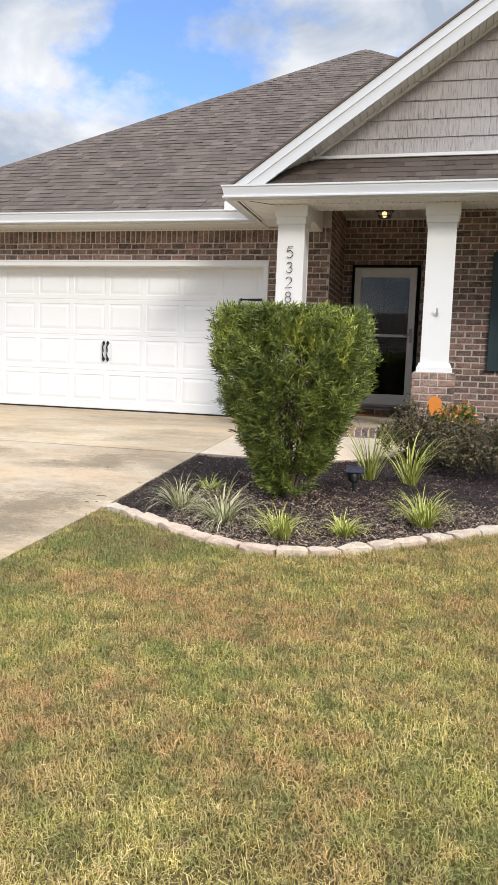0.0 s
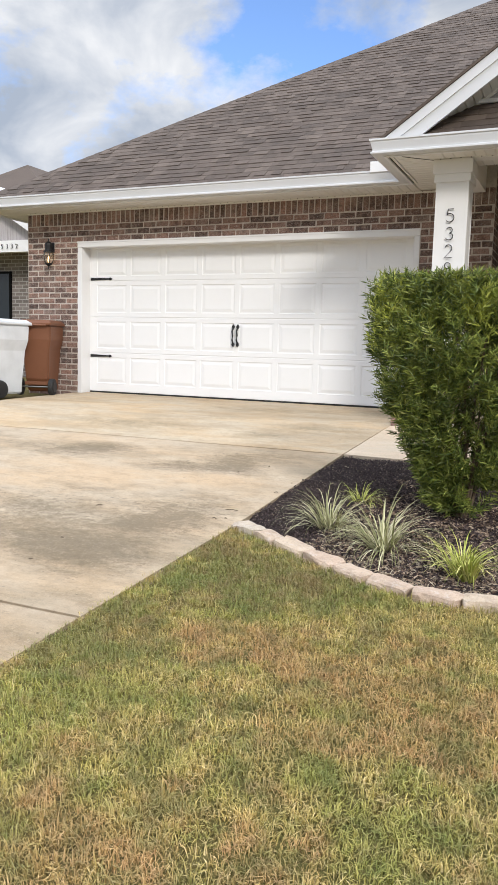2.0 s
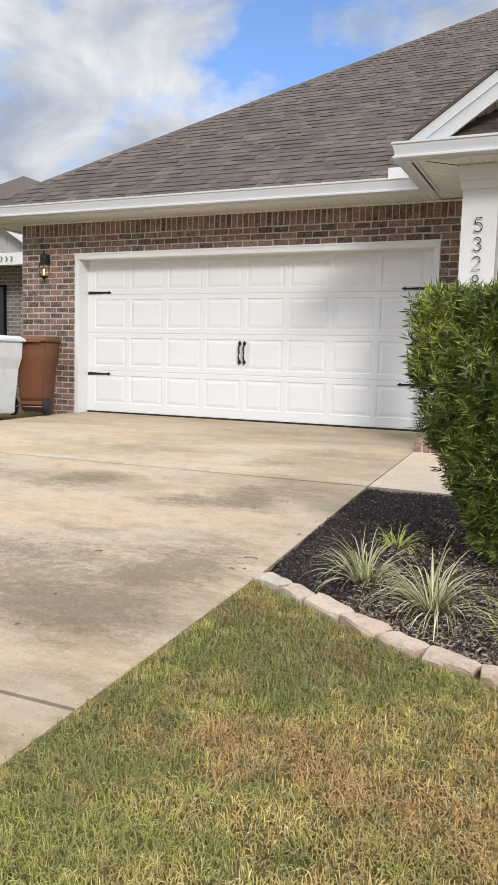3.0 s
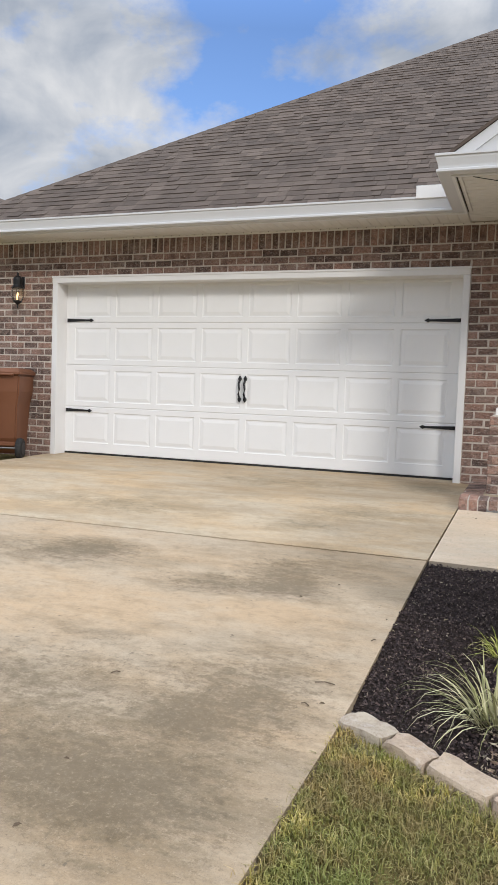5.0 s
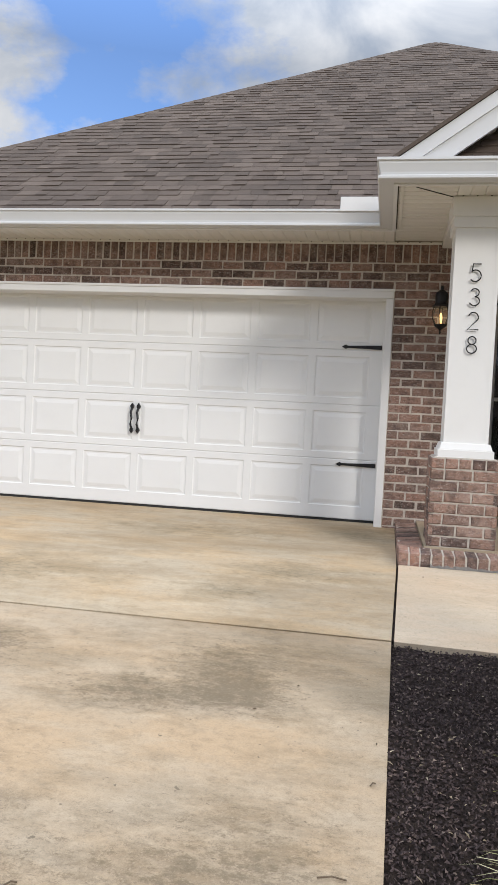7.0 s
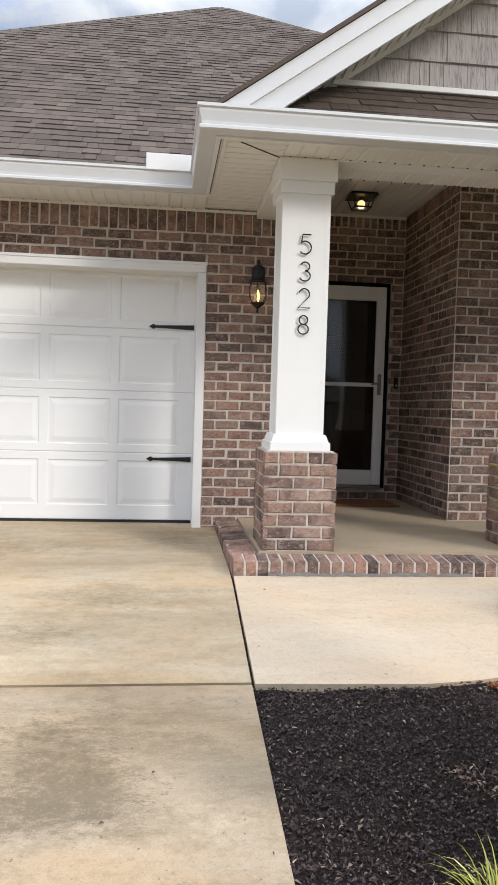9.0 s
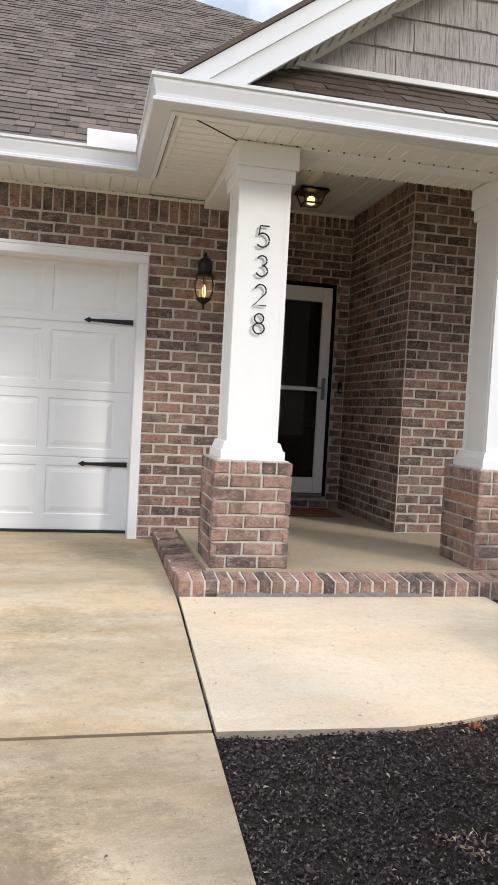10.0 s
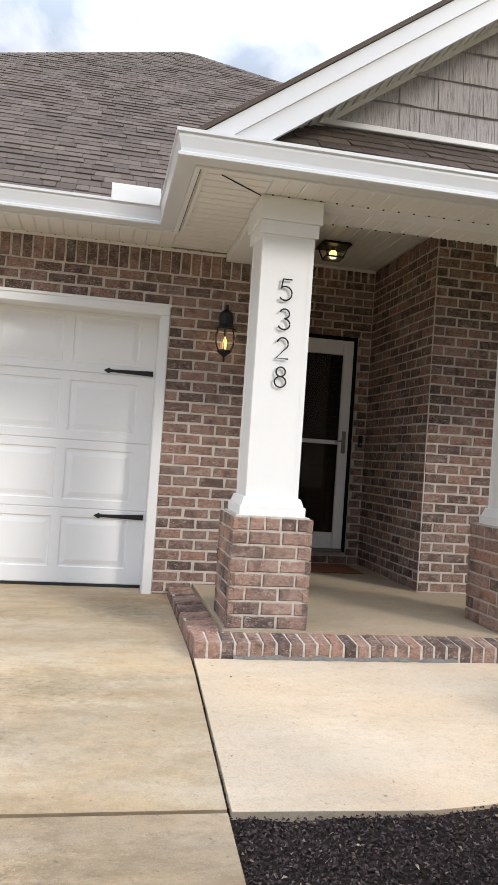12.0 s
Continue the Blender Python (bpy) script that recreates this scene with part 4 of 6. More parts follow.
tagged(part("trim", box(RX0 + 0.002, RX1 - 0.002, RY - 0.02, RY - 0.002, CEIL - 0.03, CEIL - 0.002), M_SOFFIT), "white ceiling edge trim", "trim", kind="structure")
bm = box(-5.96, 0.404, -0.022, -0.009, TOP - 0.022, TOP - 0.001)
tagged(part("trim", bm, M_SOFFIT), "white vinyl soffit channel", "trim", kind="structure")
tagged(part("trim", box(0.0, 0.026, -1.69, -0.46, TOP + 0.002, TOP + 0.0115, 0.002), M_SOFFIT), "white vinyl channel along the porch soffit", "trim", kind="structure")
tagged(part("trim", box(0.027, 0.405, -1.715, -1.69, TOP + 0.002, TOP + 0.0115, 0.002), M_SOFFIT), "white vinyl channel along the porch soffit", "trim", kind="structure")
bm = box(-0.0185, -0.011, -1.70, -0.46, TOP + 0.007, TOP + 0.0112)
tagged(part("trim", bm, M_FILLER), "dark open gap between fascia and soffit", "gap", kind="structure")
bm = box(0.0, 0.43, -0.003, 0.003, -0.004, 0.0)
bmesh.ops.transform(bm, matrix=pose(0.112, -1.632, TOP + 0.0112, 0, 0, 41), verts=bm.verts)
tagged(part("trim", bm, M_DARK), "dark mitre joint in the porch soffit", "joint", kind="structure")
# dark vent holes along the soffit channels
bm = bmesh.new()
for k in range(63):
    x = -5.9 + k * 0.1
    box(x, x + 0.009, -0.027, -0.0225, TOP - 0.006, TOP - 0.0015, bm=bm)
for k in range(66):
    x = 0.45 + k * 0.1
    box(x, x + 0.010, -1.431, -1.4215, TOP + 0.006, TOP + 0.0115, bm=bm)
    box(x, x + 0.010, -1.031, -1.0225, TOP + 0.006, TOP + 0.0115, bm=bm)
tagged(part("trim", bm, M_DARK), "small dark vent slots of the soffit", "vent", kind="stuff")

# ---- roofs ----
XC, GS = 3.4, 0.70
APEX = Vector((0.45, 6.2, 7.5))
SL, EZ = (7.5 - 2.80) / (6.2 + 0.47), 2.80
c_fl, c_fr, c_bl, c_br = Vector((-6.5, -0.47, EZ)), Vector((7.4, -0.47, EZ)), Vector((-6.5, 14.0, EZ)), Vector((7.4, 14.0, EZ))
back = Vector((0.45, 7.4, 7.5))
v = [c_fl, c_fr, c_br, c_bl, APEX, back]
v = v + [p - Vector((0, 0, 0.12)) for p in v]
v += [Vector((-0.05, -0.47, EZ)), Vector((XC, XC - 0.42, EZ + SL * (XC + 0.05))), Vector((2 * XC + 0.05, -0.47, EZ))]
v += [p - Vector((0, 0, 0.12)) for p in v[12:15]]
f = [(0, 12, 13, 4), (4, 13, 14, 1), (1, 2, 5, 4), (2, 3, 5), (3, 0, 4, 5), (6, 10, 16, 15), (10, 7, 17, 16), (12, 15, 16, 13), (13, 16, 17, 14), (7, 10, 11, 8), (8, 11, 9), (9, 11, 10, 6), (0, 6, 15, 12), (14, 17, 7, 1), (1, 7, 8, 2), (2, 8, 9, 3), (3, 9, 6, 0)]
roof = tagged(raw("roof", v, f, M_SHINGLE_FAR), "grey brown architectural shingle hip roof", "roof", kind="structure")

shingle_meshes = {}


def shingle_shape(w, e, t):
    """A shingle tab: u to the side, s up the slope, raised by t at its lower edge."""
    a = w / 2
    v = [(-a, 0, t), (a, 0, t), (a, e + 0.03, 0.003), (-a, e + 0.03, 0.003), (-a, 0, 0), (a, 0, 0)]
    return v, [(0, 1, 2, 3), (0, 4, 5, 1), (1, 5, 2), (0, 3, 4)]


def shingles(parent, origin, side, up, courses, expo, span, single, seed):
    """Rows of tabs on a roof plane; span(s) gives the plane's width at the height s, single(u, s) the tabs that are parts."""
    rng = random.Random(seed)
    nrm = side.cross(up).normalized()
    base = Matrix.Translation(origin) @ Matrix((side, up, nrm)).transposed().to_4x4()
    vs, fs = [], []
    for i in range(courses):
        s = i * expo
        lo, hi = span(s)
        u = lo - rng.uniform(0, 0.3)
        while u < hi:
            w = rng.choice((0.09, 0.12, 0.14, 0.17, 0.2, 0.24))
            t = rng.choice((0.007, 0.011, 0.015))
            a, b = max(u, lo), min(u + w, hi)
            u += w
            if b - a < 0.03:
                continue
            m = base @ Matrix.Translation(((a + b) / 2, s + (0.008 if t < 0.008 else 0.0) + rng.uniform(-0.003, 0.003), 0.002))
            if single((a + b) / 2, s) and abs(b - a - w) < 1e-6:
                key = (w, t)
                if key not in shingle_meshes:
                    sv, sf = shingle_shape(w - 0.003, expo, t)
                    me = bpy.data.meshes.new("shingle")
                    me.from_pydata(sv, [], sf)
                    me.materials.append(M_SHINGLE)
                    shingle_meshes[key] = me
                ob = new("shingle", shingle_meshes[key])
                ob.parent = parent
                ob.matrix_basis = m
            else:
                sv, sf = shingle_shape(b - a - 0.003, expo, t)
                n = len(vs)
                vs += [tuple(m @ Vector(p)) for p in sv]
                fs += [tuple(n + k for k in q) for q in sf]
    if vs:
        raw("shingle_field", vs, fs, M_SHINGLE_FAR, parent)["kind"] = "stuff"


# hip caps
def caps(parent, a, b, normal):
    d = (b - a)
    n = int(d.length / 0.16)
    ud = d.normalized()
    sd = ud.cross(normal).normalized()
    vs, fs = [], []
    for k in range(n):
        p = a + ud * (k * 0.16)
        q = p + ud * 0.2
        drop = Vector((0, 0, -0.075))
        h0, h1 = Vector((0, 0, 0.014)), Vector((0, 0, 0.009))
        m = len(vs)
        vs += [p + sd * 0.13 + drop + h0, p + h0, p - sd * 0.13 + drop + h0, q + sd * 0.13 + drop + h1, q + h1, q - sd * 0.13 + drop + h1]
        fs += [(m, m + 1, m + 4, m + 3), (m + 1, m + 2, m + 5, m + 4)]
    ob = raw("hip_cap", vs, fs, M_SHINGLE_FAR, parent)
    ob["kind"] = "stuff"


caps(roof, c_fl, APEX, Vector((0, 0, 1)))
caps(roof, c_fr, APEX, Vector((0, 0, 1)))

# porch gable
RIDGE = EZ + GS * (XC + 0.08)
Y0, YF = -1.80, -1.22
rv, rf = [], []
for y in (Y0 - 0.045, 5.5):
    for dz in (0.0, -0.030):
        rv += [(-0.08, y, EZ + dz), (XC, y, RIDGE + dz), (2 * XC + 0.08, y, EZ + dz)]
rf = [(0, 1, 7, 6), (1, 2, 8, 7), (3, 9, 10, 4), (4, 10, 11, 5), (0, 3, 4, 1), (1, 4, 5, 2), (0, 6, 9, 3), (2, 5, 11, 8)]
gable_roof = tagged(raw("roof", rv, rf, M_SHINGLE_FAR), "grey brown shingle gable roof over the porch", "roof", kind="structure")
bm = bmesh.new()
for sgn in (-1, 1):
    for y0, y1, d0, d1 in ((Y0 - 0.012, Y0 + 0.02, -0.03, -0.275), (Y0 - 0.030, Y0 - 0.012, -0.03, -0.135)):
        rim = lambda d: XC + sgn * (XC + 0.08 + d / GS)
        pts = [(x, y, z) for d in (d1, d0) for x, z, y in ((XC, RIDGE + d, y0), (rim(d), EZ - 0.005, y0), (rim(d), EZ - 0.005, y1), (XC, RIDGE + d, y1))]
        hull(pts, bm)
tagged(part("trim", bm, M_GUTTER), "white two-step rake board of the porch gable", "rake board", kind="structure")
# sloped rake soffit and frieze
bm = bmesh.new()
for sgn in (-1, 1):
    n = 44
    for k in range(n):
        xa, xm, xb = [XC + sgn * ((XC - 0.15) * (k + e) / n) for e in (0.0, 0.86, 1.0)]
        za, zm, zb = [EZ + GS * (XC + 0.08 - abs(x - XC)) - d for x, d in ((xa, 0.158), (xm, 0.170), (xb, 0.150))]
        for (p, zp), (q, zq) in (((xa, za), (xm, zm)), ((xm, zm), (xb, zb))):
            bm.faces.new([bm.verts.new(w) for w in ((p, Y0 + 0.02, zp), (q, Y0 + 0.02, zq), (q, YF, zq), (p, YF, zp))])
    hull([(XC, YF - 0.02, RIDGE - 0.20), (XC + sgn * (XC - 0.2), YF - 0.02, RIDGE - 0.20 - GS * (XC - 0.2)), (XC + sgn * (XC - 0.2), YF, RIDGE - 0.20 - GS * (XC - 0.2)), (XC, YF, RIDGE - 0.20),
          (XC, YF - 0.02, RIDGE - 0.157), (XC + sgn * (XC - 0.2), YF - 0.02, RIDGE - 0.157 - GS * (XC - 0.2)), (XC + sgn * (XC - 0.2), YF, RIDGE - 0.157 - GS * (XC - 0.2)), (XC, YF, RIDGE - 0.157)], bm)
    hull([(XC, Y0, RIDGE - 0.152), (XC + sgn * (XC - 0.1), Y0, RIDGE - 0.152 - GS * (XC - 0.1)), (XC + sgn * (XC - 0.1), YF, RIDGE - 0.152 - GS * (XC - 0.1)), (XC, YF, RIDGE - 0.152),
          (XC, Y0, RIDGE - 0.10), (XC + sgn * (XC - 0.1), Y0, RIDGE - 0.10 - GS * (XC - 0.1)), (XC + sgn * (XC - 0.1), YF, RIDGE - 0.10 - GS * (XC - 0.1)), (XC, YF, RIDGE - 0.10)], bm)
tagged(part("ceiling", bm, M_SOFFIT), "white slatted rake soffit of the gable", "soffit", kind="structure")
GB = 3.205
bm = bmesh.new()
for y in (YF, YF + 0.1):
    bm.faces.new([bm.verts.new(p) for p in ((0.3, y, 2.95), (2 * XC - 0.3, y, 2.95), (2 * XC - 0.3, y, 3.0), (XC, y, RIDGE - 0.05), (0.3, y, 3.0))])
wall_gable = tagged(part("wall_gable", bm, M_SHAKE), "light grey shake siding of the porch gable", "siding", kind="structure")
tagged(part("trim", box(0.62, 2 * XC - 0.62, YF - 0.045, YF + 0.01, GB + 0.008, GB + 0.046, 0.004), M_TRIM), "white sill trim under the gable siding", "trim", kind="structure")
# shakes
rng = random.Random(21)
sv, sf, many = [], [], 0
line = lambda x: RIDGE - 0.195 - GS * abs(x - XC)
for row in range(10):
    z0 = GB + 0.02 + row * 0.205
    z1 = z0 + 0.215
    x = 0.6 + rng.uniform(-0.2, 0)
    while x < 2 * XC - 0.6:
        w = rng.choice((0.07, 0.10, 0.13, 0.17, 0.22))
        a, b = x + 0.0015, x + w - 0.0015
        x += w
        za, zb = min(z1, line(a)), min(z1, line(b))
        if max(za, zb) < z0 + 0.02:
            continue
        za, zb = max(za, z0 + 0.002), max(zb, z0 + 0.002)
        d, zz = rng.uniform(0.018, 0.026), z0 + rng.uniform(-0.002, 0.003)
        pts = [(a, YF - d, zz), (b, YF - d, zz), (b, YF - 0.006, zb), (a, YF - 0.006, za), (a, YF, zz), (b, YF, zz)]
        fc = [(0, 1, 2, 3), (0, 4, 5, 1), (1, 5, 2), (0, 3, 4)]
        if b < 2.8 and many < 290:
            many += 1
            raw("shake", pts, fc, M_SHAKE, wall_gable)
        else:
            n = len(sv)
            sv += pts
            sf += [tuple(n + i for i in q) for q in fc]
raw("shake_field", sv, sf, M_SHAKE, wall_gable)["kind"] = "stuff"
# small roof below the gable
pent_up = Vector((0, YF - (-1.77), GB - 2.80)).normalized()
pv = [(0.0, -1.77, 2.80), (2 * XC, -1.77, 2.80), (2 * XC - 0.2, YF, GB), (0.2, YF, GB)]
pent = tagged(raw("roof", pv + [(x, y, z - 0.03) for x, y, z in pv], [(0, 1, 2, 3), (7, 6, 5, 4), (0, 4, 5, 1), (1, 5, 6, 2), (2, 6, 7, 3), (3, 7, 4, 0)], M_SHINGLE_FAR), "narrow shingled skirt roof under the gable", "roof", kind="structure")

# ---- front door ----
door = thing("storm_door", (1.54, RY - 0.02, 0.20), "white framed full glass storm door, closed, with lever handle", "door")
DX0, DX1, DZ0, DZ1 = 1.03, 1.977, 0.235, 2.325
bm = box(DX0 - 0.04, DX0, RY - 0.03, RY + 0.1, 0.2, DZ1 + 0.04)
box(DX1, DX1 + 0.04, RY - 0.03, RY + 0.1, 0.2, DZ1 + 0.04, bm=bm)
box(DX0, DX1, RY - 0.03, RY + 0.1, DZ1, DZ1 + 0.04, bm=bm)
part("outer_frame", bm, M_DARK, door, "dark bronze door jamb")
fr = bmesh.new()
for a in ((DX0 + 0.004, DX0 + 0.105, DZ0, DZ1 - 0.004), (DX1 - 0.105, DX1 - 0.004, DZ0, DZ1 - 0.004)):
    box(a[0], a[1], RY - 0.055, RY - 0.015, a[2], a[3], 0.006, bm=fr)
for z0, z1 in ((DZ0, DZ0 + 0.16), (1.275, 1.315), (DZ1 - 0.15, DZ1 - 0.004)):
    box(DX0 + 0.106, DX1 - 0.106, RY - 0.053, RY - 0.017, z0, z1, 0.005, bm=fr)
part("sash", fr, M_STORM, door)
for z0, z1 in ((DZ0 + 0.161, 1.274), (1.316, DZ1 - 0.151)):
    pane = part("pane", box(DX0 + 0.1065, DX1 - 0.1065, RY - 0.038, RY - 0.032, z0, z1), M_GLASS, door, "clear glass pane")
    pane.visible_shadow = False
part("threshold", box(DX0, DX1, RY - 0.06, RY + 0.1, 0.2, DZ0 - 0.004, 0.004), M_STEEL, door, "metal threshold")
hb = box(DX1 - 0.075, DX1 - 0.035, RY - 0.066, RY - 0.056, 1.19, 1.41, 0.004)
part("handle", tube([(DX1 - 0.055, RY - 0.066, 1.305), (DX1 - 0.055, RY - 0.10, 1.305), (DX1 - 0.10, RY - 0.105, 1.31), (DX1 - 0.155, RY - 0.10, 1.30)], 0.009, 8, hb), M_STEEL, door, "brushed metal lever handle")
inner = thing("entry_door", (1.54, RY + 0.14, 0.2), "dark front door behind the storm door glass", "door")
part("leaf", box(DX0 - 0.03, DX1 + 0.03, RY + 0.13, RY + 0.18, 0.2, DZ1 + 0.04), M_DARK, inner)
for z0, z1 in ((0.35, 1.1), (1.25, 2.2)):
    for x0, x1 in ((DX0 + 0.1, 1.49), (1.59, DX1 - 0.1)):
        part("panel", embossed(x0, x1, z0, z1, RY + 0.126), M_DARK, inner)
bell = thing("doorbell", (2.115, RY - 0.02, 1.32), "small dark doorbell on the brick beside the door", "doorbell")
part("plate", box(2.093, 2.137, RY - 0.026, RY - 0.004, 1.265, 1.385, 0.006), M_BLACK, bell)
part("button", box(2.105, 2.125, RY - 0.032, RY - 0.0265, 1.285, 1.31, 0.002), M_STEEL, bell)
mat_ob = thing("doormat", (1.6, 1.08, PF), "red brown coir doormat lying on the porch floor", "doormat")
part("pad", box(1.12, 2.0, 0.86, 1.36, PF, PF + 0.014, 0.004), M_MAT, mat_ob)
part("border", prism([(1.1, 0.84), (2.02, 0.84), (2.02, 1.38), (1.1, 1.38)], PF + 0.0005, PF + 0.006), plain("mat_rubber_border", (0.07, 0.03, 0.015), 0.9), mat_ob, "dark border")


# ---- lamps ----
def wall_lantern(x, y, z):
    """A carriage lantern hung from a bracket; y is the wall's face."""
    lamp = thing("wall_lantern", (x, y, z), "lit black carriage wall lantern with curved glass cage", "wall lamp", "garage lanterns")
    ax, ay = x, y - 0.105
    part("back_plate", box(x - 0.035, x + 0.035, y - 0.02, y - 0.006, z + 0.25, z + 0.40, 0.006), M_BLACK, lamp)
    part("bracket", tube([(x, y - 0.01, z + 0.33), (x, y - 0.05, z + 0.36), (ax, ay, z + 0.345)], 0.010, 6), M_BLACK, lamp)
    part("hood", lathe([(0.012, z + 0.44), (0.014, z + 0.405), (0.03, z + 0.395), (0.052, z + 0.375), (0.058, z + 0.35), (0.055, z + 0.29), (0.068, z + 0.262), (0.080, z + 0.255), (0.080, z + 0.246), (0.05, z + 0.246)], ax, ay, 14), M_BLACK, lamp, smooth=False)
    cage = bmesh.new()
    for k in range(6):
        a = k * math.pi / 3 + 0.3
        tube([(ax + r * math.cos(a), ay + r * math.sin(a), z + h) for r, h in ((0.066, 0.25), (0.080, 0.20), (0.076, 0.14), (0.055, 0.09))], 0.0045, 5, cage)
    part("cage", cage, M_BLACK, lamp)
    glass = part("shade", lathe([(0.05, z + 0.09), (0.068, z + 0.14), (0.072, z + 0.2), (0.06, z + 0.245)], ax, ay, 16), M_THIN, lamp, "clear glass", smooth=True)
    glass.visible_shadow = False
    part("finial", lathe([(0.004, z), (0.010, z + 0.02), (0.006, z + 0.035), (0.02, z + 0.05), (0.055, z + 0.075), (0.06, z + 0.09), (0.03, z + 0.092)], ax, ay, 14), M_BLACK, lamp)
    part("bulb", lathe([(0.012, z + 0.10), (0.015, z + 0.13), (0.014, z + 0.165), (0.005, z + 0.195)], ax, ay, 12), M_BULB, lamp, "warm glowing bulb", smooth=True)
    return lamp


lantern = wall_lantern(0.425, 0.0, 1.80)
copy_thing(lantern, Matrix.Translation((-5.49, 0.0, 1.815)))

ceiling_lamp = thing("ceiling_lamp", (1.49, 0.75, CEIL), "lit black square porch ceiling lantern with glass panes", "ceiling lamp")
lx, ly = 1.49, 0.75
part("canopy", frustum(lx, ly, CEIL - 0.028, CEIL - 0.002, 0.27, 0.24), M_BLACK, ceiling_lamp)
fb = bmesh.new()
for sx_, sy_ in ((-1, -1), (1, -1), (1, 1), (-1, 1)):
    tube([(lx + sx_ * 0.108, ly + sy_ * 0.108, CEIL - 0.03), (lx + sx_ * 0.075, ly + sy_ * 0.075, CEIL - 0.125)], 0.007, 4, fb)
frustum(lx, ly, CEIL - 0.138, CEIL - 0.123, 0.16, 0.168, bm=fb)
part("cage", fb, M_BLACK, ceiling_lamp)
for k in range(4):
    a = [Vector((-0.098, -0.104, CEIL - 0.032)), Vector((0.098, -0.104, CEIL - 0.032)), Vector((0.07, -0.075, CEIL - 0.122)), Vector((-0.07, -0.075, CEIL - 0.122))]
    bm = bmesh.new()
    q = Matrix.Rotation(k * math.pi / 2, 3, "Z")
    bm.faces.new([bm.verts.new(q @ Vector((p.x, p.y, 0)) + Vector((lx, ly, p.z))) for p in a])
    bmesh.ops.solidify(bm, geom=list(bm.faces), thickness=0.003)
    part("pane", bm, M_THIN, ceiling_lamp).visible_shadow = False
part("bulb", lathe([(0.006, CEIL - 0.1205), (0.022, CEIL - 0.115), (0.033, CEIL - 0.102), (0.037, CEIL - 0.087), (0.033, CEIL - 0.072), (0.022, CEIL - 0.060), (0.010, CEIL - 0.056)], lx, ly, 14), M_BULB, ceiling_lamp, "warm glowing bulb", smooth=True)
part("socket", lathe([(0.013, CEIL - 0.057), (0.014, CEIL - 0.03)], lx, ly, 10), M_BLACK, ceiling_lamp)
for name, at, power in (("lantern_light", (0.425, -0.105, 1.95), 0.3), ("lantern_light", (-5.49, -0.105, 1.965), 0.3), ("porch_light", (lx, ly, CEIL - 0.16), 0.7)):
    ld = bpy.data.lights.new(name, "POINT")
    ld.energy, ld.color, ld.shadow_soft_size = power, (1.0, 0.74, 0.42), 0.035
    new(name, ld).location = at

# shutter and column hook
shutter = thing("shutter", (3.22, -0.03, 0.79), "dark teal painted panel window shutter on the brick", "shutter")
part("board", box(2.98, 3.46, -0.045, -0.006, 0.79, 2.32, 0.004), M_TEAL, shutter)
for z0, z1 in ((0.86, 1.50), (1.58, 2.25)):
    part("panel", embossed(3.06, 3.38, z0, z1, -0.0475), M_TEAL, shutter)
hook = thing("flag_bracket", (2.33, CY - 0.18, 1.40), "small metal flag bracket on the white column", "bracket")
part("plate", box(2.31, 2.345, CY - 0.182, CY - 0.172, 1.385, 1.425, 0.002), M_HOOK, hook)
part("socket", tube([(2.327, CY - 0.18, 1.40), (2.327, CY - 0.225, 1.47)], 0.011, 8), M_HOOK, hook)


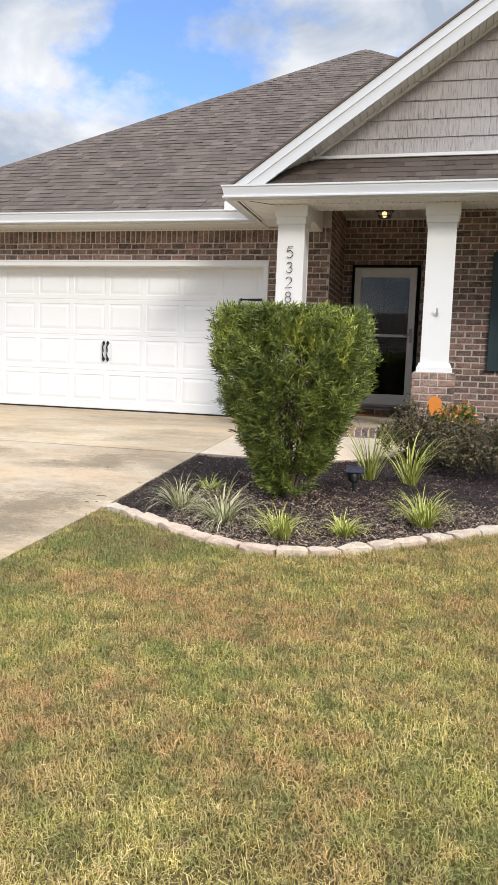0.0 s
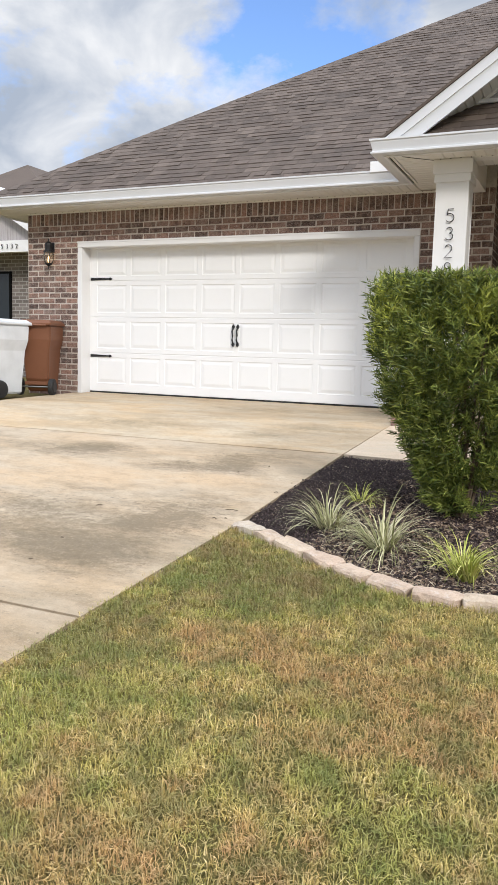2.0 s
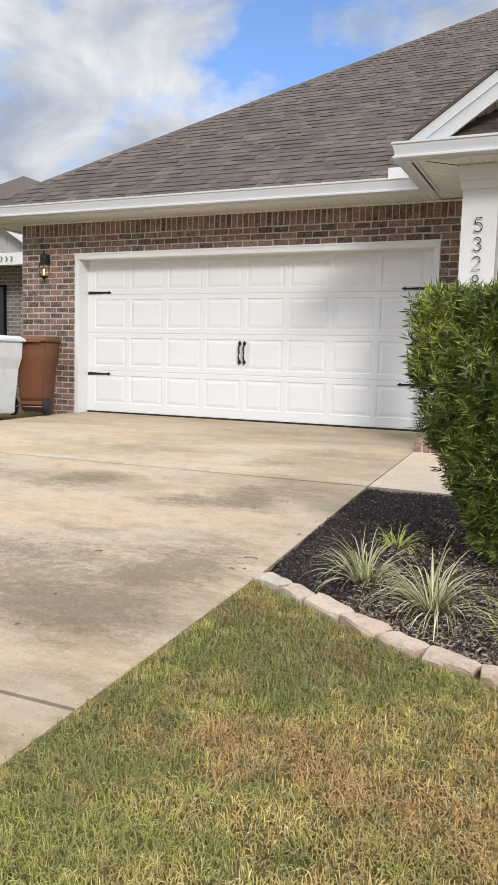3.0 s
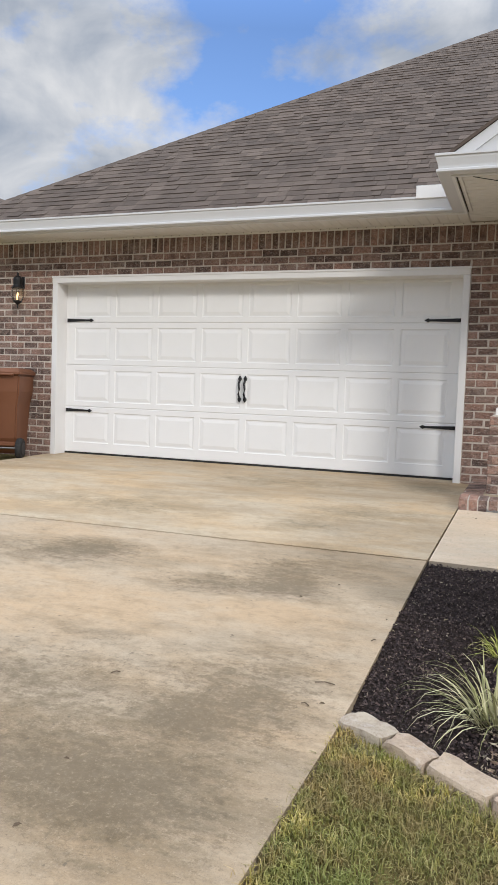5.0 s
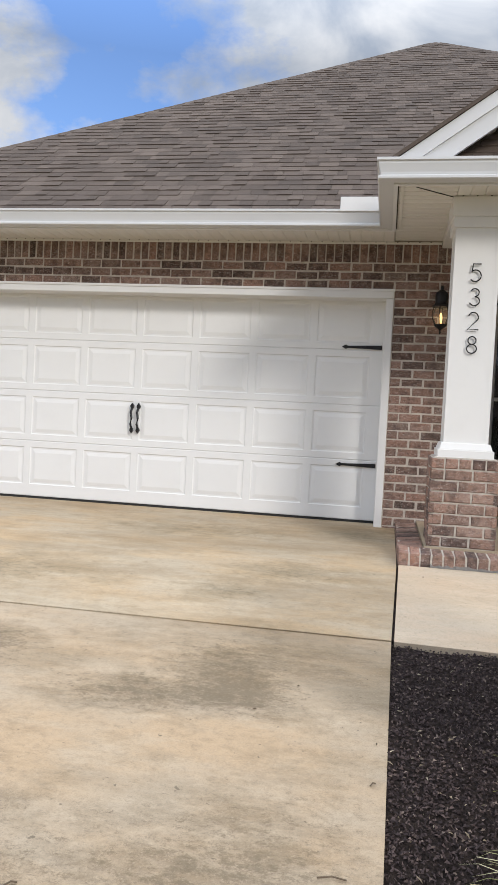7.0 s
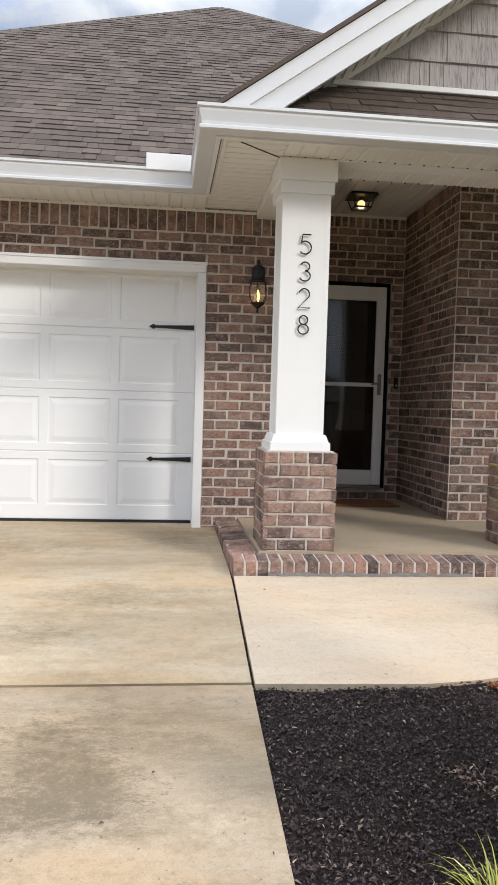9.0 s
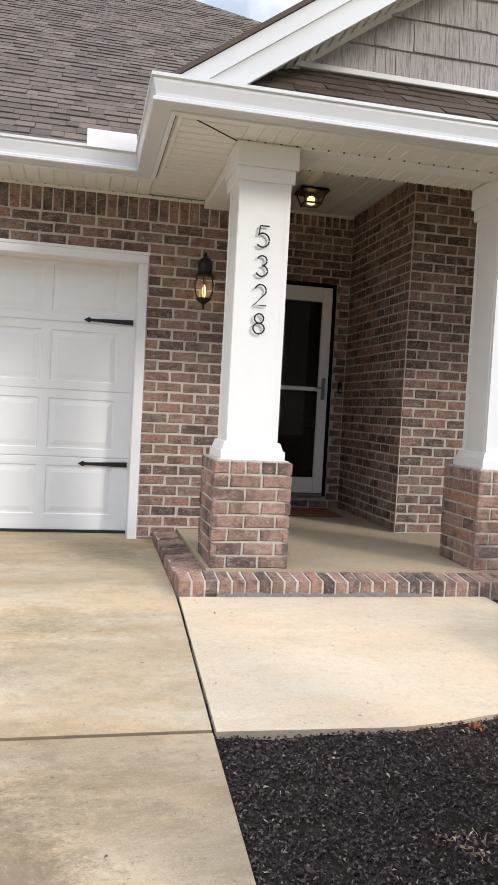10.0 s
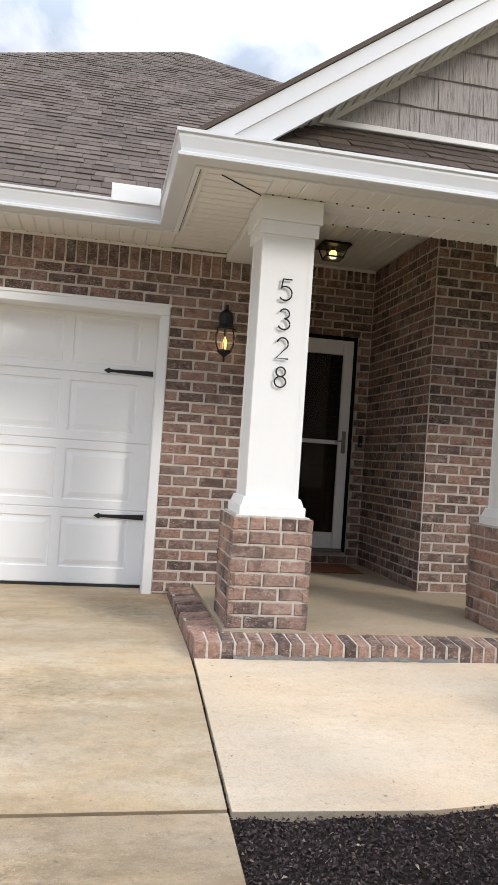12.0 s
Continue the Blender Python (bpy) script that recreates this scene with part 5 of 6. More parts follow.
# ---- bins ----
def wheeled_bin(cx, cy, z, mat, label, turn=0.0, w=0.56, d=0.66, h=1.08):
    ob = thing("wheeled_bin", (cx, cy, z), label, "wheelie bin", "bins beside the garage")
    m = Matrix.Translation((cx, cy, z)) @ Matrix.Rotation(turn, 4, "Z")
    put = lambda bm: (bmesh.ops.transform(bm, matrix=m, verts=bm.verts), bm)[1]
    ring = lambda a, b, z0, s=0.0: [(-a, -b + s, z0), (a, -b + s, z0), (a, b, z0), (-a, b, z0)]
    bm = hull(ring(w * 0.37, d * 0.36, 0.05, 0.10) + ring(w * 0.385, d * 0.37, 0.24, 0.02))
    hull(ring(w * 0.385, d * 0.37, 0.24, 0.02) + ring(w * 0.435, d * 0.42, h * 0.60), bm)
    hull(ring(w * 0.435, d * 0.42, h * 0.60) + ring(w * 0.50, d * 0.46, h * 0.74), bm)
    hull(ring(w * 0.50, d * 0.46, h * 0.74) + ring(w * 0.51, d * 0.47, h * 0.93), bm)
    bmesh.ops.remove_doubles(bm, verts=bm.verts, dist=0.001)
    bmesh.ops.bevel(bm, geom=list(bm.edges), offset=0.018, segments=2, affect="EDGES")
    part("body", put(bm), mat, ob)
    bm = box(-w * 0.54, w * 0.54, -d * 0.52, d * 0.52, h * 0.93, h * 0.965, 0.008)
    hull(ring(w * 0.53, d * 0.5, h * 0.965) + ring(w * 0.45, d * 0.42, h), bm)
    part("lid", put(bm), mat, ob)
    part("handle_bar", put(tube([(-w * 0.4, -d * 0.56, h * 0.93), (w * 0.4, -d * 0.56, h * 0.93)], 0.014, 8)), mat, ob)
    part("axle", put(tube([(-w * 0.52, -d * 0.40, 0.124), (w * 0.52, -d * 0.40, 0.124)], 0.012, 8)), M_STEEL, ob)
    part("foot_bar", put(box(-w * 0.38, w * 0.38, -d * 0.41, -d * 0.37, 0.15, 0.20, 0.006)), mat, ob)
    for s in (-1, 1):
        prof = [(0.03, -0.032), (0.085, -0.038), (0.119, -0.030), (0.126, 0.0), (0.119, 0.030), (0.085, 0.038), (0.03, 0.032)]
        bm = lathe(prof, 0, 0, 20)
        bmesh.ops.transform(bm, matrix=Matrix.Translation((s * w * 0.53, -d * 0.40, 0.124)) @ Matrix.Rotation(math.pi / 2, 4, "Y"), verts=bm.verts)
        wheel = part("wheel", put(bm), M_RUBBER, ob, "black rubber wheel")
        hub = lathe([(0.012, 0.0), (0.030, 0.036), (0.062, 0.041), (0.074, 0.0405)], 0, 0, 16)
        bmesh.ops.transform(hub, matrix=Matrix.Translation((s * w * 0.53, -d * 0.40, 0.124)) @ Matrix.Rotation(s * math.pi / 2, 4, "Y"), verts=hub.verts)
        part("hub", put(hub), M_BLACK, wheel)
    return ob


wheeled_bin(-5.365, -0.42, -0.035, M_BROWN_BIN, "faded brown plastic wheelie bin beside the garage wall", 0.36, 0.44)
wheeled_bin(-5.57, -1.10, -0.05, M_GREY_BIN, "pale grey plastic wheelie bin with scuffed base", -0.08)

# ---- stone edging ----
def edging_stone(p, q, seed):
    """A tumbled wall block laid along p to q."""
    rng = random.Random(seed)
    a, b = Vector(p), Vector(q)
    L = (b - a).length - 0.012
    bm = box(-L / 2, L / 2, -0.066, 0.066, -0.075, 0.046)
    bmesh.ops.subdivide_edges(bm, edges=list(bm.edges), cuts=5, use_grid_fill=True)
    for v in bm.verts:
        c = v.co
        k = sum((abs(c.x) > L / 2 - 0.001, abs(c.y) > 0.065, c.z > 0.045))
        if k > 1:
            c.y, c.z, c.x = c.y * (0.91 if k == 2 else 0.84), c.z * (0.88 if k == 2 else 0.78), c.x * (0.985 if k == 2 else 0.95)
        n = noise.noise_vector((c.x * 8 + seed * 3.7, c.y * 8, c.z * 8)) * 0.016 + noise.noise_vector((c.x * 24 + seed, c.y * 24, c.z * 24)) * 0.009
        v.co = c + n
    mid = (a + b) / 2
    ang = math.atan2(b.y - a.y, b.x - a.x)
    bmesh.ops.transform(bm, matrix=pose(mid.x, mid.y, gz(mid.x, mid.y) - 0.022, rng.uniform(-2, 2), rng.uniform(-2, 2) + math.degrees(math.atan2(-(gz(0, b.y) - gz(0, a.y)), L)), math.degrees(ang)), verts=bm.verts)
    return tagged(part("edging_stone", bm, M_STONE), "pale pinkish tumbled concrete edging stone along the mulch bed", "edging stone", "bed edging")


pts, acc = [], 0.0
lens = (0.205, 0.19, 0.25, 0.24, 0.22, 0.24, 0.23, 0.20, 0.19, 0.21, 0.19, 0.22, 0.20, 0.24, 0.26, 0.22, 0.27, 0.24, 0.30, 0.28, 0.30, 0.30, 0.3, 0.3, 0.3)
px = 0.07
cur = Vector((px, edging_y(px)))
for k, L in enumerate(lens):
    x = cur.x
    while (Vector((x, edging_y(x))) - cur).length < L:
        x += 0.004
    nxt = Vector((x, edging_y(x)))
    if x > 6.8:
        break
    edging_stone(cur, nxt, k)
    cur = nxt


# ---- plants ----
def strap_tuft(name, label, x, y, count, length, width, mat, seed, spread=1.0, zoff=-0.05, category="grass plant", upright=0.3):
    """A tuft of arching strap leaves from one crown."""
    rng = random.Random(seed)
    z = gz(x, y) + zoff
    v, f = [], []
    for _ in range(count):
        a = rng.uniform(0, 6.283)
        L = length * rng.uniform(0.6, 1.15)
        tilt = (upright + rng.random() * 0.9) * spread
        bend = rng.uniform(0.9, 2.2) * min(spread, 1.35) if spread > 1 else rng.uniform(0.4, 1.5) * spread
        w = width * rng.uniform(0.7, 1.2)
        r0 = rng.uniform(0, 0.05)
        p = Vector((x + r0 * math.cos(a + 1), y + r0 * math.sin(a + 1), z))
        side = Vector((-math.sin(a), math.cos(a), 0)) * w / 2
        n, segs = len(v), 6
        for s in range(segs + 1):
            t = s / segs
            ang = tilt * 0.5 + bend * t * t
            k = (1 - t ** 2.2) * (0.65 + 0.35 * min(1, t * 4))
            v += [p - side * k, p + side * k]
            p = p + Vector((math.cos(a) * math.sin(ang), math.sin(a) * math.sin(ang), math.cos(ang))) * (L / segs)
            if p.z < z + 0.012:
                p.z = z + 0.012
        f += [(n + 2 * s, n + 2 * s + 1, n + 2 * s + 3, n + 2 * s + 2) for s in range(segs)]
    plant = thing(name, (x, y, z), label, category, "bed plants")
    part("crown", lathe([(0.05, z - 0.02), (0.045, z + 0.015), (0.02, z + 0.03)], x, y, 10), M_BARK, plant)
    raw("foliage", v, f, mat, plant)
    return plant


strap_tuft("liriope", "variegated cream and green liriope clump in the mulch", 0.60, -5.12, 120, 0.40, 0.0075, M_VARIEG, 1, 1.75)
strap_tuft("liriope", "large variegated cream and green liriope clump arching over the mulch", 0.98, -5.33, 150, 0.46, 0.0075, M_VARIEG, 2, 2.0)
strap_tuft("liriope", "small yellow green variegated liriope clump alone in the mulch", 0.63, -4.48, 80, 0.23, 0.0065, M_LIME, 8, 1.7)
strap_tuft("liriope", "small lime green liriope tuft beside the edging", 1.46, -5.60, 150, 0.33, 0.008, M_LIME, 3, 1.25)
strap_tuft("liriope", "small yellow green liriope tuft beside the edging", 1.86, -5.44, 130, 0.25, 0.009, M_LIME, 4, 1.4)
strap_tuft("liriope", "bright variegated lime liriope clump near the edging", 2.36, -5.08, 170, 0.40, 0.0085, M_LIME, 5, 1.3)
strap_tuft("strap_leaf_plant", "upright lime striped strap leaf plant in the mulch", 1.86, -3.75, 55, 0.68, 0.0095, M_LIME, 6, 0.95)
strap_tuft("strap_leaf_plant", "upright lime striped strap leaf plant before the shrub", 2.22, -3.85, 65, 0.68, 0.0105, M_LIME, 7, 1.15)


def leafy(name, parent, points, dirs, mat, size, aspect, seed, jitter=0.5):
    """Folded pointed leaves at points, turned to dirs, in one mesh."""
    rng = np.random.default_rng(seed)
    n = len(points)
    d = dirs + rng.normal(0, jitter, (n, 3))
    d /= np.linalg.norm(d, axis=1)[:, None]
    s = np.cross(d, rng.normal(0, 1, (n, 3)))
    s /= np.linalg.norm(s, axis=1)[:, None]
    up = np.cross(s, d)
    L = size * rng.uniform(0.65, 1.25, (n, 1))
    W = L * aspect
    q = np.stack([points, points + d * L * 0.45 + s * W / 2 + up * W * 0.15, points + d * L - up * L * 0.06, points + d * L * 0.45 - s * W / 2 + up * W * 0.15], 1).reshape(-1, 3)
    i = np.arange(n)[:, None] * 4
    f = np.concatenate([i + [0, 1, 2], i + [0, 2, 3]])
    return raw(name, q, f, mat, parent)


def twiggy(centres, outs, per, length, seed):
    """Leaf bases and directions in whorls along short twigs."""
    rng = np.random.default_rng(seed)
    n = len(centres)
    t = np.tile(np.linspace(0.0, 1.0, per), n)[:, None]
    ax = np.repeat(outs, per, 0)
    ax = ax / np.linalg.norm(ax, axis=1)[:, None]
    base = np.repeat(centres, per, 0) + ax * t * length
    r = np.cross(ax, rng.normal(0, 1, (n * per, 3)))
    r /= np.linalg.norm(r, axis=1)[:, None]
    return base, ax * 0.75 + r * 0.8


# clipped bush
BX, BY = 1.285, -4.55
BZ = gz(BX, BY) - 0.05
bush = thing("bush", (BX, BY, BZ), "dense green clipped podocarpus bush with flat top, narrowing to its base", "bush")
rng = np.random.default_rng(4)
H_B = 1.185 - BZ - 0.06


def bush_half(t):
    return np.interp(t, [0, 0.12, 0.28, 0.46, 0.71, 0.97, 1.0], [0.12, 0.165, 0.30, 0.44, 0.505, 0.475, 0.45])


def bush_points(n, lo, hi, shell):
    t = rng.uniform(lo, hi, n)
    a = rng.uniform(0, 2 * np.pi, n)
    sq = (np.abs(np.cos(a)) ** 3.2 + np.abs(np.sin(a)) ** 3.2) ** (-1 / 3.2)
    lump = np.array([1 + 0.10 * noise.noise((math.cos(q) * 2.2, math.sin(q) * 2.2, h * 4.0)) for q, h in zip(a, t)])
    r = bush_half(t) * sq * lump * np.sqrt(rng.uniform(shell, 1.0, n)) * rng.normal(1.0, 0.045, n)
    p = np.stack([BX + r * np.cos(a), BY + r * np.sin(a) * 0.95, BZ + 0.05 + t * H_B], 1)
    out = np.stack([np.cos(a), np.sin(a), 0.55 + 0.5 * t], 1)
    return p, out


def clumped(p, out, cut):
    """Leaves gaps between clumps of twigs, more of them low down."""
    k = np.array([noise.noise((q[0] * 5.5, q[1] * 5.5, q[2] * 4.5 + 3)) + 0.35 * noise.noise((q[0] * 13, q[1] * 13, q[2] * 13)) for q in p])
    ok = k > cut - 0.30 * np.clip((p[:, 2] - 0.35) / 0.5, 0.0, 1)
    return p[ok], out[ok]


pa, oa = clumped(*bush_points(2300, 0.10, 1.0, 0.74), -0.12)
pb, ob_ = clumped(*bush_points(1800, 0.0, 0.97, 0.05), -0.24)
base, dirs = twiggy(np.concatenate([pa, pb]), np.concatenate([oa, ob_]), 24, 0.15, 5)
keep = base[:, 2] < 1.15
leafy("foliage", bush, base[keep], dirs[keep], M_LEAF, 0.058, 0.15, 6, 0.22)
n = 1150
tx, ty = rng.uniform(-0.5, 0.5, n), rng.uniform(-0.47, 0.47, n)
tp = np.stack([BX + tx, BY + ty, 1.045 + rng.uniform(-0.30, 0.03, n) * np.where(np.maximum(np.abs(tx), np.abs(ty)) > 0.36, 1.0, 0.5) - 0.08 * (np.abs(tx) / 0.5) ** 6], 1)
base, dirs = twiggy(tp, np.stack([tx * 0.5, ty * 0.5, np.full(n, 1.0)], 1), 15, 0.11, 9)
leafy("new_growth", bush, base, dirs, M_LEAF_TOP, 0.052, 0.13, 10, 0.3)["label"] = "lighter new growth on the clipped top"
st = bmesh.new()
rs = random.Random(9)
for k in range(11):
    a, r = rs.uniform(0, 6.28), rs.uniform(0.02, 0.09)
    tip = rs.uniform(0.15, 0.38)
    tube([(BX + r * math.cos(a), BY + r * math.sin(a), BZ - 0.02), (BX + (r + tip * 0.3) * math.cos(a), BY + (r + tip * 0.3) * math.sin(a), BZ + 0.4), (BX + (r + tip) * math.cos(a + 0.2), BY + (r + tip) * math.sin(a + 0.2), BZ + 1.15)], 0.013, 6, st, 0.35)
part("trunk", st, M_BARK, bush)


def low_shrub(name, label, x, y, rx, ry, h, mat, twigs, seed, leaf=0.035):
    """A loose low shrub: stems and small leaves in uneven mounds."""
    r = np.random.default_rng(seed)
    z = gz(x, y) - 0.05
    ob = thing(name, (x, y, z), label, "shrub", "bed plants")
    a, q = r.uniform(0, 2 * np.pi, twigs), np.sqrt(r.uniform(0.05, 1, twigs))
    lump = np.array([0.8 + 0.45 * noise.noise((math.cos(k) * 1.6 + seed, math.sin(k) * 1.6, j * 2)) for k, j in zip(a, q)])
    hz = h * np.sqrt(np.maximum(0.02, 1 - q ** 2 * 0.85)) * lump * np.sqrt(r.uniform(0.1, 1, twigs))
    p = np.stack([x + rx * q * np.cos(a), y + ry * q * np.sin(a), z + 0.04 + hz], 1)
    o = np.stack([np.cos(a) * q, np.sin(a) * q, np.full(twigs, 0.7)], 1)
    b, d = twiggy(p, o, 11, 0.09, seed + 1)
    leafy("foliage", ob, b, d, mat, leaf, 0.5, seed + 2, 0.5)
    bm = bmesh.new()
    for k in range(9):
        t = k * 0.7
        tube([(x, y, z - 0.02), (x + rx * 0.4 * math.cos(t), y + ry * 0.4 * math.sin(t), z + h * 0.5), (x + rx * 0.75 * math.cos(t), y + ry * 0.75 * math.sin(t), z + h * 0.72)], 0.009, 5, bm, 0.4)
    part("trunk", bm, M_BARK, ob)
    return ob


low_shrub("shrub", "low dark bronze green shrub before the porch", 2.30, -2.75, 0.42, 0.40, 0.52, M_SHRUB, 620, 31)
low_shrub("shrub", "spreading dark bronze green shrub in the mulch bed", 2.95, -3.2, 0.55, 0.5, 0.50, M_SHRUB, 900, 41)
low_shrub("shrub", "dark bronze green shrub close to the brick wall", 3.45, -2.2, 0.5, 0.5, 0.55, M_SHRUB, 700, 51)
low_shrub("croton", "small croton with green and orange leaves by the pier", 2.58, -2.0, 0.2, 0.2, 0.52, M_CROTON, 260, 61, 0.05)

# orange garden marker before the pier
marker = thing("garden_marker", (2.36, -1.72, gz(0, -1.72)), "small rounded orange plastic yard marker beside the brick pier", "marker")
bm = bmesh.new()
prof = [(math.cos(t) * 0.075, math.sin(t) * 0.075) for t in np.linspace(0, math.pi, 9)]
out = [(0.075, -0.14)] + prof + [(-0.075, -0.14)]
fa = [bm.verts.new((2.365 + a, -1.728, 0.40 + b)) for a, b in out]
fb2 = [bm.verts.new((2.365 + a, -1.712, 0.40 + b)) for a, b in out]
bm.faces.new(fa)
bm.faces.new(fb2[::-1])
for k in range(len(out)):
    j = (k + 1) % len(out)
    bm.faces.new((fa[k], fa[j], fb2[j], fb2[k]))
part("sign", bm, M_ORANGE, marker)
part("stake", box(2.355, 2.375, -1.71, -1.70, -0.12, 0.45), M_STEEL, marker)

# solar path light
SX, SY = 1.78, -4.25
sz = gz(SX, SY) - 0.04
solar = thing("solar_light", (SX, SY, sz), "black plastic solar spotlight on a stake in the mulch", "garden light")
part("stake", tube([(SX, SY, sz - 0.05), (SX, SY, sz + 0.12)], 0.012, 8, taper=1.3), M_BLACK, solar)
bm = lathe([(0.025, 0.0), (0.045, 0.03), (0.055, 0.085), (0.05, 0.09)], 0, 0, 14)
bmesh.ops.transform(bm, matrix=pose(SX, SY, sz + 0.11, -38, 0, 20), verts=bm.verts)
part("head", bm, M_BLACK, solar)
bm = box(-0.075, 0.075, -0.05, 0.05, -0.006, 0.006, 0.003)
bmesh.ops.transform(bm, matrix=pose(SX, SY + 0.03, sz + 0.21, 25, 0, 10), verts=bm.verts)
part("solar_panel", bm, plain("solar_cell", (0.02, 0.022, 0.04), 0.15), solar, "dark glossy solar panel")

# seedlings and weeds
for k, (x, y, mat, label) in enumerate(((1.17, -3.22, M_RUST, "small rust coloured weed at the walk edge"), (0.80, -1.685, M_LIME, "tiny green weed in the curb joint"))):
    wz = gz(x, y) - 0.012
    weed = thing("weed", (x, y, wz), label, "weed", "weeds")
    wr = np.random.default_rng(70 + k)
    q = np.repeat(np.array([[x, y, wz]]), 26, 0) + wr.normal(0, 0.012, (26, 3)) * [1, 1, 0.4]
    leafy("foliage", weed, q, wr.normal(0, 1, (26, 3)) * [1, 1, 0.2] + [0, 0, 0.8], mat, 0.035 if k == 0 else 0.022, 0.28, 80 + k, 0.2)

# twigs and dead leaves on the driveway
for x, y, a, L in ((-0.084, -5.056, 0.1, 0.085), (0.02, -4.55, 0.9, 0.03), (-0.111, -5.255, -0.3, 0.035), (-0.954, -5.279, 0.7, 0.04)):
    z = gz(x, y) + 0.006
    bm = tube([(x - L / 2 * math.cos(a), y - L / 2 * math.sin(a), z), (x, y + 0.006, z + 0.004), (x + L / 2 * math.cos(a), y + L / 2 * math.sin(a), z)], 0.0026, 5)
    tagged(part("twig", bm, M_BARK), "small dry brown twig lying on the driveway", "twig")
for x, y, a, L in ((-0.477, -4.102, 0.4, 0.018), (-0.716, -6.253, 1.1, 0.03), (-0.779, -5.903, 0.2, 0.022), (0.03, -4.266, 1.4, 0.02), (-0.471, -4.165, 2.0, 0.016), (-0.325, -3.839, 0.8, 0.015), (-0.05, -5.22, 0.5, 0.022), (0.3, -1.95, 0.2, 0.014)):
    bm = bmesh.new()
    out = [(-0.5, 0, 0.004), (-0.15, 0.22, 0.009), (0.25, 0.18, 0.008), (0.5, 0, 0.003), (0.2, -0.2, 0.007), (-0.2, -0.2, 0.008)]
    hull([(p * L, q * L, h - d) for p, q, h in out for d in (0, 0.0015)], bm)
    bmesh.ops.transform(bm, matrix=pose(x, y, gz(x, y) + (0.004 if x > 0.1 else 0.0), 0, 0, math.degrees(a)), verts=bm.verts)
    tagged(part("dead_leaf", bm, M_BARK), "tiny curled dead brown leaf on the concrete", "leaf")

# ---- neighbouring house ----
NX, NY = -11.5, 4.2
house = thing("neighbour_house", (NX, NY + 4, 0), "neighbouring grey brick house with shingle roof and gabled porch", "house")
part("wall", box(-16.5, -8.2, NY, NY + 9, -0.1, 2.75), M_FAR_BRICK, house)
nv = [(-17.0, NY - 0.5, 2.8), (-7.7, NY - 0.5, 2.8), (-7.7, NY + 9.5, 2.8), (-17.0, NY + 9.5, 2.8), (-12.5, NY + 3.6, 5.6), (-12.5, NY + 5.4, 5.6)]
raw("roof", nv, [(0, 1, 4), (1, 2, 5, 4), (2, 3, 5), (3, 0, 4, 5), (3, 2, 1, 0)], M_SHINGLE_FAR, house)
part("fascia", box(-17.02, -7.68, NY - 0.53, NY - 0.5, 2.66, 2.82), M_TRIM, house)
part("soffit", box(-17.0, -7.7, NY - 0.5, NY, 2.72, 2.74), M_SOFFIT, house)
gx0, gx1 = -12.6, -8.55
part("porch_beam", prism([(gx0, NY - 0.72), (gx1, NY - 0.72), (gx1, NY - 0.55), (gx0, NY - 0.55)], 2.62, 2.86), M_WHITE, house)
gm_x = (gx0 + gx1) / 2
gab = bmesh.new()
hull([(gx0, NY - 0.6, 2.86), (gx1, NY - 0.6, 2.86), (gx1, NY - 0.5, 2.86), (gx0, NY - 0.5, 2.86), (gm_x - 0.02, NY - 0.6, 4.1), (gm_x + 0.02, NY - 0.6, 4.1), (gm_x + 0.02, NY - 0.5, 4.1), (gm_x - 0.02, NY - 0.5, 4.1)], gab)
part("gable", gab, M_SHAKE, house)
rk = bmesh.new()
for s in (-1, 1):
    e = gm_x + s * (gm_x - gx0 + 0.25)
    hull([(gm_x, NY - 0.82, 4.08), (e, NY - 0.82, 2.72), (e, NY + 2, 2.72), (gm_x, NY + 2, 4.08), (gm_x, NY - 0.82, 4.24), (e, NY - 0.82, 2.88), (e, NY + 2, 2.88), (gm_x, NY + 2, 4.24)], rk)
part("porch_roof", rk, M_TRIM, house)
win = part("window", box(-11.1, -9.94, NY - 0.03, NY - 0.004, 0.95, 2.3), M_DARK, house, "dark window with drawn blinds")
part("pane", box(-11.04, -10.0, NY - 0.036, NY - 0.031, 1.0, 2.25), plain("dark_window_glass", (0.02, 0.025, 0.028), 0.08), win)
for i, ch in enumerate("5332"):
    d = digit(ch, -9.56 + i * 0.13, 2.69, 0.10, NY - 0.735, M_BLACK, "house_number", f"small dark numeral {ch} on the neighbouring porch beam", 0.02, "neighbour numbers")

# ---- house across the street, mirrored in the door's glass ----
opp = thing("opposite_house", (2.0, -42.0, -1.2), "dark brick house across the street seen in the door glass", "house")
part("wall", box(-9, 13, -48, -38, -1.3, 1.6), M_FAR_BRICK, opp)
raw("roof", [(-9.6, -37.4, 1.55), (13.6, -37.4, 1.55), (13.6, -48.6, 1.55), (-9.6, -48.6, 1.55), (-3, -43, 5.2), (7, -43, 5.2)], [(0, 1, 5, 4), (1, 2, 5), (2, 3, 4, 5), (3, 0, 4), (3, 2, 1, 0)], M_SHINGLE_FAR, opp)
part("garage_door", box(-6, -1, -37.98, -37.9, -1.2, 1.0, 0.01), M_DOOR, opp, "white garage door")
ow = part("window", box(5, 6.4, -37.98, -37.9, -0.4, 1.0, 0.01), M_TRIM, opp)
part("pane", box(5.1, 6.3, -37.895, -37.885, -0.3, 0.9), M_DARK, ow)

